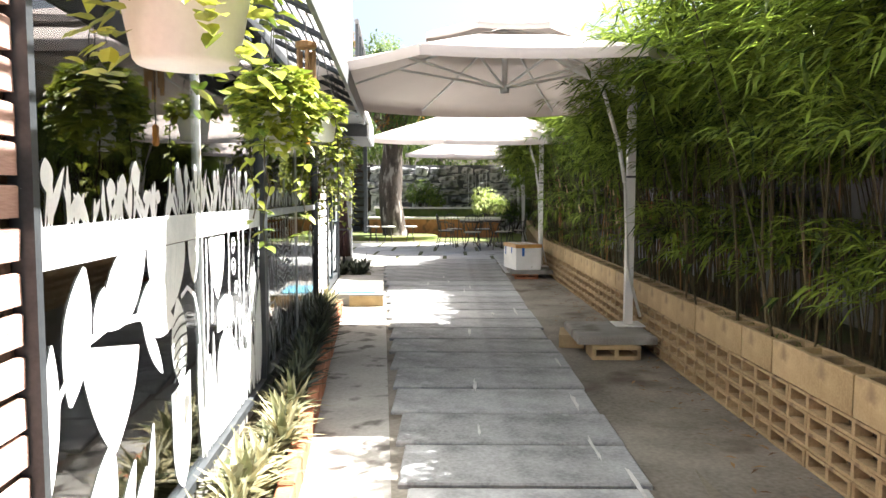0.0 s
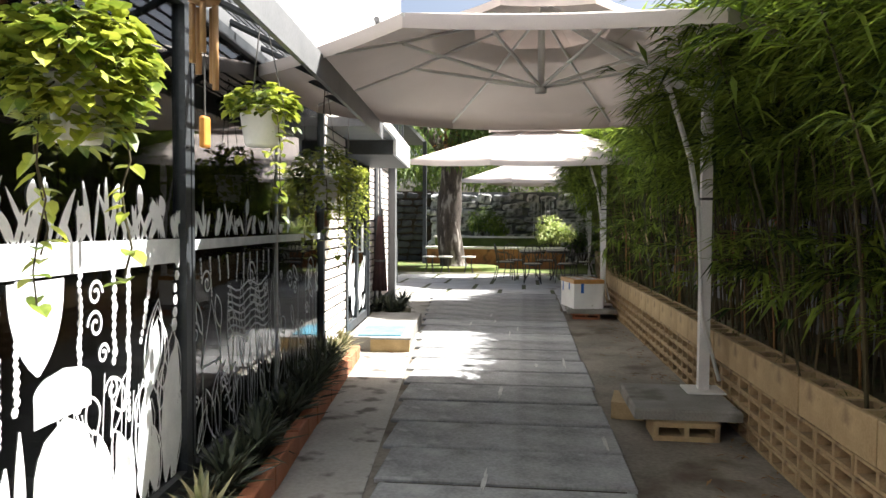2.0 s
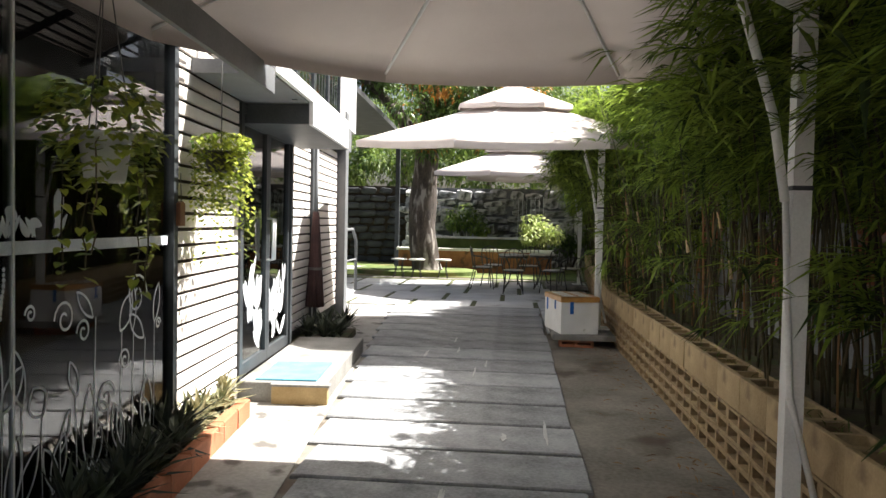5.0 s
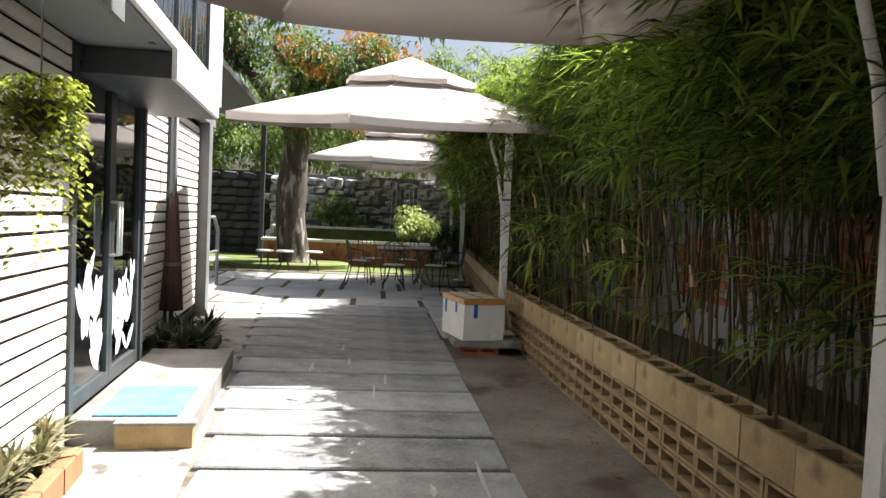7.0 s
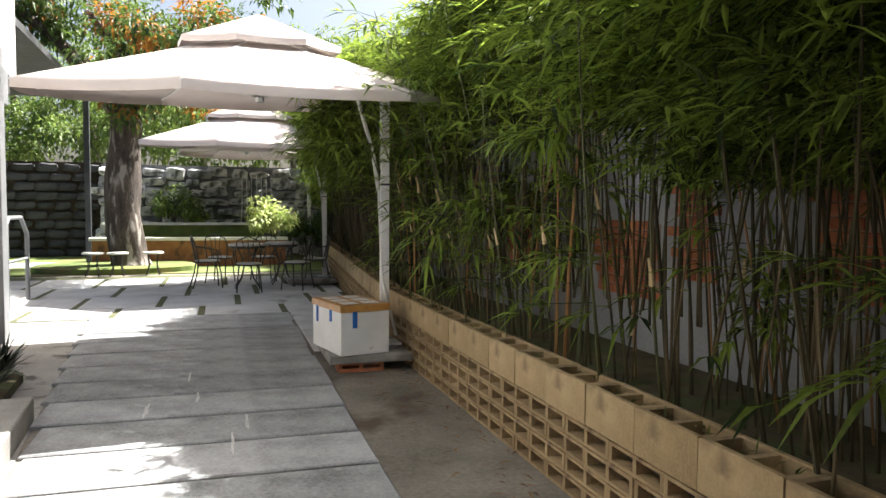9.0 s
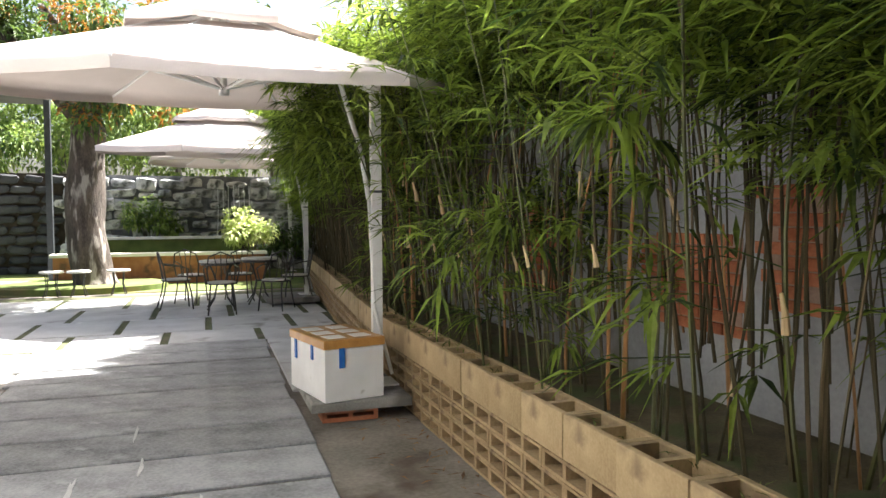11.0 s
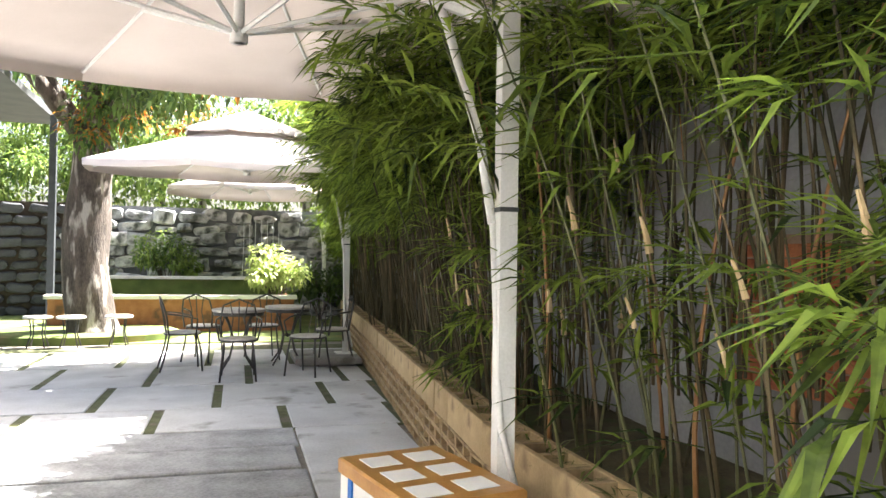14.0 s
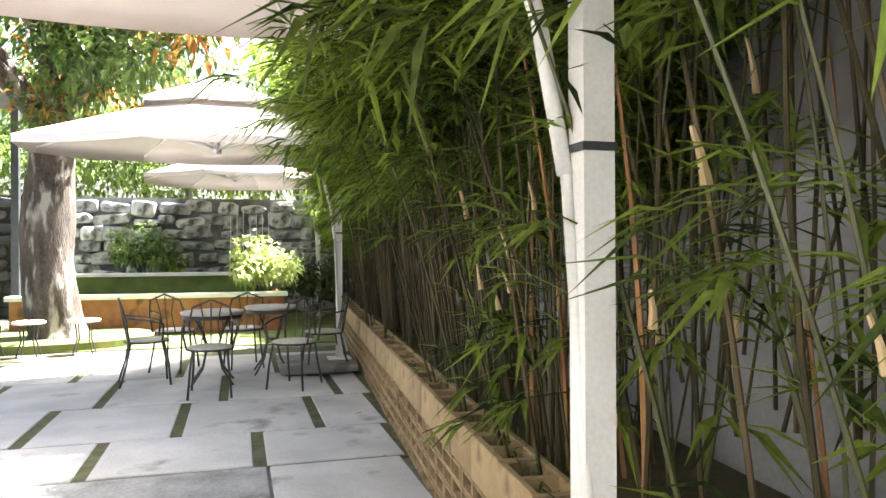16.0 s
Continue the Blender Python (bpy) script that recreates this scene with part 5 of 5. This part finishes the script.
# lawn island with its kerb
island = Mesh()
n = 40
outer = [(-1.1 + 1.6 * math.cos(2 * math.pi * i / n), 25.6 + 1.05 * math.sin(2 * math.pi * i / n)) for i in range(n)]
island.add([(x, y, -0.1) for x, y in outer] + [(x, y, 0.10) for x, y in outer] + [(-1.1 + (x + 1.1) * 0.95, 25.6 + (y - 25.6) * 0.94, 0.13) for x, y in outer],
           [tuple(range(2 * n, 3 * n))] + [(i, (i + 1) % n, n + (i + 1) % n, n + i) for i in range(n)] + [(n + i, n + (i + 1) % n, 2 * n + (i + 1) % n, 2 * n + i) for i in range(n)])
structure("lawn_island", island, LAWN, "round raised grass island round the old tree", "lawn")
structure("far_paving", Mesh().box(-9, 2.0, 26.6, 28.0, -0.3, 0.004).box(-9, -3.3, 23.6, 26.6, -0.3, 0.004), FARSLAB, "pale far paving", "pavement")


# ---- iron furniture ----
def iron_table(x, y, r=0.30, h=0.73):
    t = thing("bistro_table", "round mosaic-topped table with black wrought-iron legs", "table", pose(x, y, 0), "bistro set")
    part("tabletop", Mesh().lathe([(r, h - 0.03), (r + 0.01, h - 0.02), (r + 0.01, h), (r - 0.01, h + 0.006)], 28), SEAT, t, "speckled mosaic top", True)
    part("apron", Mesh().lathe([(r * 0.96, h - 0.07), (r * 0.98, h - 0.07), (r * 0.98, h - 0.03), (r * 0.96, h - 0.03)], 28, close=False), IRON, t)
    for k in range(4):
        a = math.pi / 4 + k * math.pi / 2
        c, s = math.cos(a), math.sin(a)
        part("leg", Mesh().tube([(c * u, s * u, z) for u, z in ((r * 0.8, h - 0.04), (r * 0.5, h * 0.75), (r * 0.25, h * 0.5), (r * 0.45, h * 0.22), (r * 0.95, 0))], 0.012, 6), IRON, t, smooth=True)
    part("ring", Mesh().tube([(r * 0.27 * math.cos(i * 0.524), r * 0.27 * math.sin(i * 0.524), h * 0.5) for i in range(13)], 0.009, 6), IRON, t, smooth=True)


def iron_chair():
    t = thing("bistro_chair", "black wrought-iron chair with curved back and pale round seat", "chair", pose(1.44, 20.95, 0, 0, 0, 180), "bistro set")
    part("seat", Mesh().lathe([(0.19, 0.43), (0.205, 0.435), (0.205, 0.455), (0.18, 0.462)], 24), SEAT, t, "pale round seat", True)
    part("seat_ring", Mesh().tube([(0.21 * math.cos(i * 0.3927), 0.21 * math.sin(i * 0.3927), 0.435) for i in range(17)], 0.010, 6), IRON, t, smooth=True)
    for sx in (-1, 1):
        part("leg", Mesh().tube([(0.15 * sx, 0.15, 0.43), (0.17 * sx, 0.19, 0.25), (0.19 * sx, 0.21, 0)], 0.011, 6), IRON, t, smooth=True)
        part("leg", Mesh().tube([(0.15 * sx, -0.16, 0.43), (0.16 * sx, -0.19, 0.25), (0.18 * sx, -0.26, 0)], 0.011, 6), IRON, t, smooth=True)
        part("armrest", Mesh().tube([(0.19 * sx, -0.2, 0.68), (0.24 * sx, -0.02, 0.66), (0.24 * sx, 0.14, 0.62), (0.20 * sx, 0.13, 0.44)], 0.010, 6), IRON, t, smooth=True)
    pts = [(-0.18, -0.17, 0.44), (-0.20, -0.20, 0.65), (-0.17, -0.24, 0.80), (0, -0.26, 0.87), (0.17, -0.24, 0.80), (0.20, -0.20, 0.65), (0.18, -0.17, 0.44)]
    part("backrest", Mesh().tube(pts, 0.011, 6), IRON, t, smooth=True)
    for k in (-0.09, 0, 0.09):
        part("back_bar", Mesh().tube([(k, -0.18, 0.44), (k * 0.7, -0.22, 0.65), (k * 1.1, -0.25, 0.845)], 0.007, 5), IRON, t)
    return t


iron_table(1.44, 21.6)
iron_table(2.05, 22.1, 0.28)
ch = iron_chair()
for x, y, rz in ((0.80, 21.75, -80), (2.22, 21.15, 150), (1.75, 22.6, 10), (2.6, 21.95, 95), (1.0, 22.6, -20)):
    copy_thing(ch, pose(x, y, 0, 0, 0, rz))


def stool(x, y, z=0.0):
    t = thing("stool", "small white-topped stool with thin dark legs", "stool", pose(x, y, z), "garden stools")
    part("seat", Mesh().lathe([(0.19, 0.42), (0.20, 0.43), (0.20, 0.45), (0.18, 0.46)], 22), COPING, t, "pale round top", True)
    for k in range(4):
        a = math.pi / 4 + k * math.pi / 2
        part("leg", Mesh().tube([(0.13 * math.cos(a), 0.13 * math.sin(a), 0.43), (0.10 * math.cos(a), 0.10 * math.sin(a), 0.2), (0.17 * math.cos(a), 0.17 * math.sin(a), 0)], 0.010, 6), IRON, t, smooth=True)


for x, y in ((-1.36, 24.38), (-0.92, 24.36), (-0.28, 24.45)):
    stool(x, y, -0.012)

# ---- pavilion at the far end of the building ----
pav = thing("pavilion", "open pavilion with dark steel posts and a sheet roof", "pavilion", pose(0, 0, 0))
for x, y in ((-2.0, 27.93), (-2.05, 20.6), (-6.5, 28.6)):
    part("post", Mesh().box(x - 0.06, x + 0.06, y - 0.06, y + 0.06, 0, 4.0), STEEL, pav)
part("roof", Mesh().add([(-7, 20, 4.0), (-1.8, 20, 4.0), (-2.1, 29, 4.0), (-7, 29, 4.0), (-7, 20, 4.6), (-1.8, 20, 4.12), (-2.1, 29, 4.12), (-7, 29, 4.6)],
     [(0, 3, 2, 1), (4, 5, 6, 7), (0, 1, 5, 4), (1, 2, 6, 5), (2, 3, 7, 6), (3, 0, 4, 7)]), ROOFTIN, pav, "dark sheet roof")
hr = thing("handrail", "grey steel tube handrail beside the side entrance", "handrail", pose(-1.62, 19.75, 0))
part("rail", Mesh().tube([(0, 0.9, 0), (0, 0.9, 0.95), (0, 0.6, 1.18), (0, 0.0, 1.18), (0, -0.12, 1.1), (0, -0.12, 0)], 0.03, 8), GREYSTEEL, hr, smooth=True)
part("cross_bar", Mesh().tube([(0, -0.12, 0.6), (0, 0.9, 0.6)], 0.02, 8), GREYSTEEL, hr, smooth=True)

# trees beyond the walls
for i, (x, y, z, r) in enumerate(((-6, 34, 3.6, 2.6), (-2.8, 34, 4.0, 2.4), (0.4, 34, 3.8, 2.3), (3.2, 33.5, 4.2, 2.4), (6.2, 31, 4.2, 2.6), (-10.5, 33, 4.0, 3.0), (-9, 24, 5.0, 2.0), (-1, 37, 6.0, 3.2), (4.5, 37, 6.2, 3.2), (-6, 38, 6.0, 3.4))):
    rnd = random.Random(60 + i)
    t = thing("tree", "leafy green tree beyond the garden wall", "tree", pose(x, y, 0), "trees beyond the wall")
    part("trunk", Mesh().tube([(0, 0, 0), (0.1, 0, z * 0.6), (0, 0, z)], 0.16, 8, 0.08), BARK, t, smooth=True)
    bm = Mesh()
    for k in range(44):
        d = Vector((rnd.gauss(0, 1), rnd.gauss(0, 1), rnd.gauss(0, 0.8))).normalized() * rnd.uniform(0.4, 1.0)
        cl = leaf_cloud(rnd, 110, (d.x * r, d.y * r, z + d.z * r * 0.75), (0.6, 0.6, 0.45), 0.2, 0.09, 0.3)
        bm.add(cl.v, cl.f)
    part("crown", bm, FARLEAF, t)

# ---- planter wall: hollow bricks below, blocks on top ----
# Near-black core behind the bricks, the shade of their hollows as colour.
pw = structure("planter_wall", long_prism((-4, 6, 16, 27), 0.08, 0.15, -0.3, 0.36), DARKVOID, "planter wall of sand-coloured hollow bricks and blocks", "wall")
L = 0.4
brick = Mesh()
hz, w = 0.09, 0.015
brick.box(0, 0.085, 0.003, L - 0.003, 0, w).box(0, 0.085, 0.003, L - 0.003, hz - w, hz)
for a, b in ((0.003, 0.026), (L / 2 - 0.013, L / 2 + 0.013), (L - 0.026, L - 0.003)):
    brick.box(0.001, 0.085, a, b, w, hz - w)
brick = brick.data("brick")
brick.materials.append(BREEZE)
block = Mesh()
block.slab(0, 0.03, 0.003, L - 0.003, 0, 0.19, 0.004).slab(0.16, 0.19, 0.003, L - 0.003, 0, 0.185, 0.004)
for a in (0.003, L / 2 - 0.015, L - 0.033):
    block.box(0.03, 0.16, a, a + 0.03, 0.0, 0.183)
block.box(0.03, 0.16, 0.02, L - 0.02, 0.0, 0.10)
block = block.data("block")
block.materials.append(CAPSTONE)
y = 2.0
k = 0
while y < 26:
    ang = planter_angle(y)
    for c in range(4):
        yo = y + (L / 2 if c % 2 else 0)
        part("brick", brick, None, pw, m=pose(planter_x(yo) + R.uniform(-0.004, 0.004), yo, -0.012 + c * 0.095, R.uniform(-0.2, 0.2), 0, ang + R.uniform(-0.3, 0.3)))
    part("block", block, None, pw, m=pose(planter_x(y) - 0.004 + R.uniform(-0.004, 0.004), y, 0.371, R.uniform(-0.25, 0.25), 0, ang + R.uniform(-0.4, 0.4)))
    y += L

# ---- paving slabs ----
pave = thing("pavement", "path of wide worn grey paving slabs", "pavement", kind="structure")
y = 1.35
while y < 18.3:
    x0 = 0.27 - 0.10 * (y - 10.5)
    part("slab", Mesh().slab(x0 + R.uniform(-0.015, 0.015), 1.84 + R.uniform(-0.015, 0.02), 0.018, 0.546, -0.05, R.uniform(0.006, 0.014), 0.009), SLAB, pave, m=pose(0, y, 0, 0, 0, R.uniform(-0.3, 0.3)))
    y += 0.572
rows = [18.52, 19.42, 20.65, 22.04, 23.6]
for i, (a, b) in enumerate(zip(rows, rows[1:])):
    x = (-0.26, 0.21, -0.52, 0.04)[i] + 0.0425 - 3.12
    while x < 2.9:
        wd = 1.04 - 0.085
        end = min(x + wd, planter_x(a) - 0.02)
        if end - x > 0.15:
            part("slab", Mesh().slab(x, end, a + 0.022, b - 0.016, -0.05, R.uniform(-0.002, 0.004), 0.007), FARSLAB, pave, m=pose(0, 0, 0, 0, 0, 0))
        x += 1.04
for a, b in ((15.95, 17.2), (17.23, 18.49)):
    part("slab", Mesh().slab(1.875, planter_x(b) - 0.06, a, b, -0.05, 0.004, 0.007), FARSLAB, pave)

# earth in the joints, worn patches and paint streaks on the ground
structure("joint_bed", Mesh().add([(1.25, 1.4, -0.1), (1.8, 1.4, -0.1), (1.8, 18.49, -0.1), (-0.45, 18.49, -0.1), (1.25, 1.4, -0.01), (1.8, 1.4, -0.01), (1.8, 18.49, -0.01), (-0.45, 18.49, -0.01)],
          [(0, 3, 2, 1), (4, 5, 6, 7), (0, 1, 5, 4), (1, 2, 6, 5), (2, 3, 7, 6), (3, 0, 4, 7)]), DARKVOID, "dark earth in the joints between the slabs", "ground")
OCHRE = mat("ochre_concrete", (0.10, 0.088, 0.068), (0.25, 0.22, 0.165), 0.9, 2, 50, 0.3, stain=(0.075, 0.065, 0.05), stain_scale=2.5, stain_at=0.5)
CHALK = mat("worn_white_paint", (0.36, 0.36, 0.35), (0.62, 0.615, 0.60), 0.85, 8, 70, 0.3)


def blotch(name, x, y, rx, ry, z, material, label, seed, rough=0.45, n=44):
    ring = []
    for i in range(n):
        a = 2 * math.pi * i / n
        c, d = math.cos(a), math.sin(a)
        k = 1 + rough * noise.noise(Vector((c * 1.6, d * 1.6, seed * 3.7))) + rough * 0.6 * noise.noise(Vector((c * 5, d * 5, seed * 1.3)))
        ring.append((x + rx * k * c, y + ry * k * d))
    bm = Mesh().add([(px, py, z - 0.004) for px, py in ring] + [(px, py, z) for px, py in ring],
                    [tuple(range(n, 2 * n))] + [(i, (i + 1) % n, n + (i + 1) % n, n + i) for i in range(n)])
    structure(name, bm, material, label, "ground stain")


blotch("worn_patch", 2.08, 4.3, 0.17, 2.3, -0.0135, OCHRE, "pale ochre worn band of concrete beside the slabs", 1, 0.35)
rs = random.Random(91)
for i in range(26):
    y = rs.uniform(2.4, 9.0) if i < 18 else rs.uniform(9.5, 15.5)
    x = rs.choice((1.76, 1.70, 1.05)) + rs.uniform(-0.04, 0.04) if i < 18 else rs.uniform(0.2, 1.7)
    blotch("paint_streak", x, y, rs.uniform(0.006, 0.018), rs.uniform(0.06, 0.24), 0.0175, CHALK, "worn white streak on the grey slabs", 10 + i, 0.7, 18)

# ---- moss tufts on the planter, fallen leaves on the ground ----
rm = random.Random(77)
tufts = Mesh()
for i in range(1500):
    y = rm.uniform(7, 23)
    if noise.noise(Vector((y * 1.1, 3.0, 0))) < -0.12:
        continue
    ang = rm.uniform(0, 2 * math.pi)
    tufts.leaf((planter_x(y) + rm.uniform(0.05, 0.22), y, 0.48 + rm.uniform(0, 0.06)), (math.cos(ang), math.sin(ang), rm.uniform(0.3, 1.2)), rm.uniform(0.04, 0.10) * (1.5 if y > 14 else 1.0), rm.uniform(0.006, 0.014), 0.2)
tagged(part("moss_tufts", tufts, mat("moss_green", (0.05, 0.07, 0.015), (0.17, 0.19, 0.05), 0.9, 5, 60, 0, island=0.5, glow_through=0.2)), "green moss and grass tufts along the planter top", "moss", kind="stuff")
litter = Mesh()
for i in range(420):
    y = rm.uniform(5, 21)
    x = planter_x(y) - abs(rm.gauss(0, 0.22)) - 0.02
    ang = rm.uniform(0, 2 * math.pi)
    litter.leaf((x, y, -0.012 + rm.uniform(0, 0.006)), (math.cos(ang), math.sin(ang), 0.06), rm.uniform(0.04, 0.12), rm.uniform(0.008, 0.022), 0.0)
tagged(part("fallen_leaves", litter, mat("dry_leaf", (0.10, 0.05, 0.02), (0.26, 0.15, 0.06), 0.9, 5, 60, 0, island=0.6)), "brown fallen bamboo leaves along the planter foot", "fallen leaves", kind="stuff")
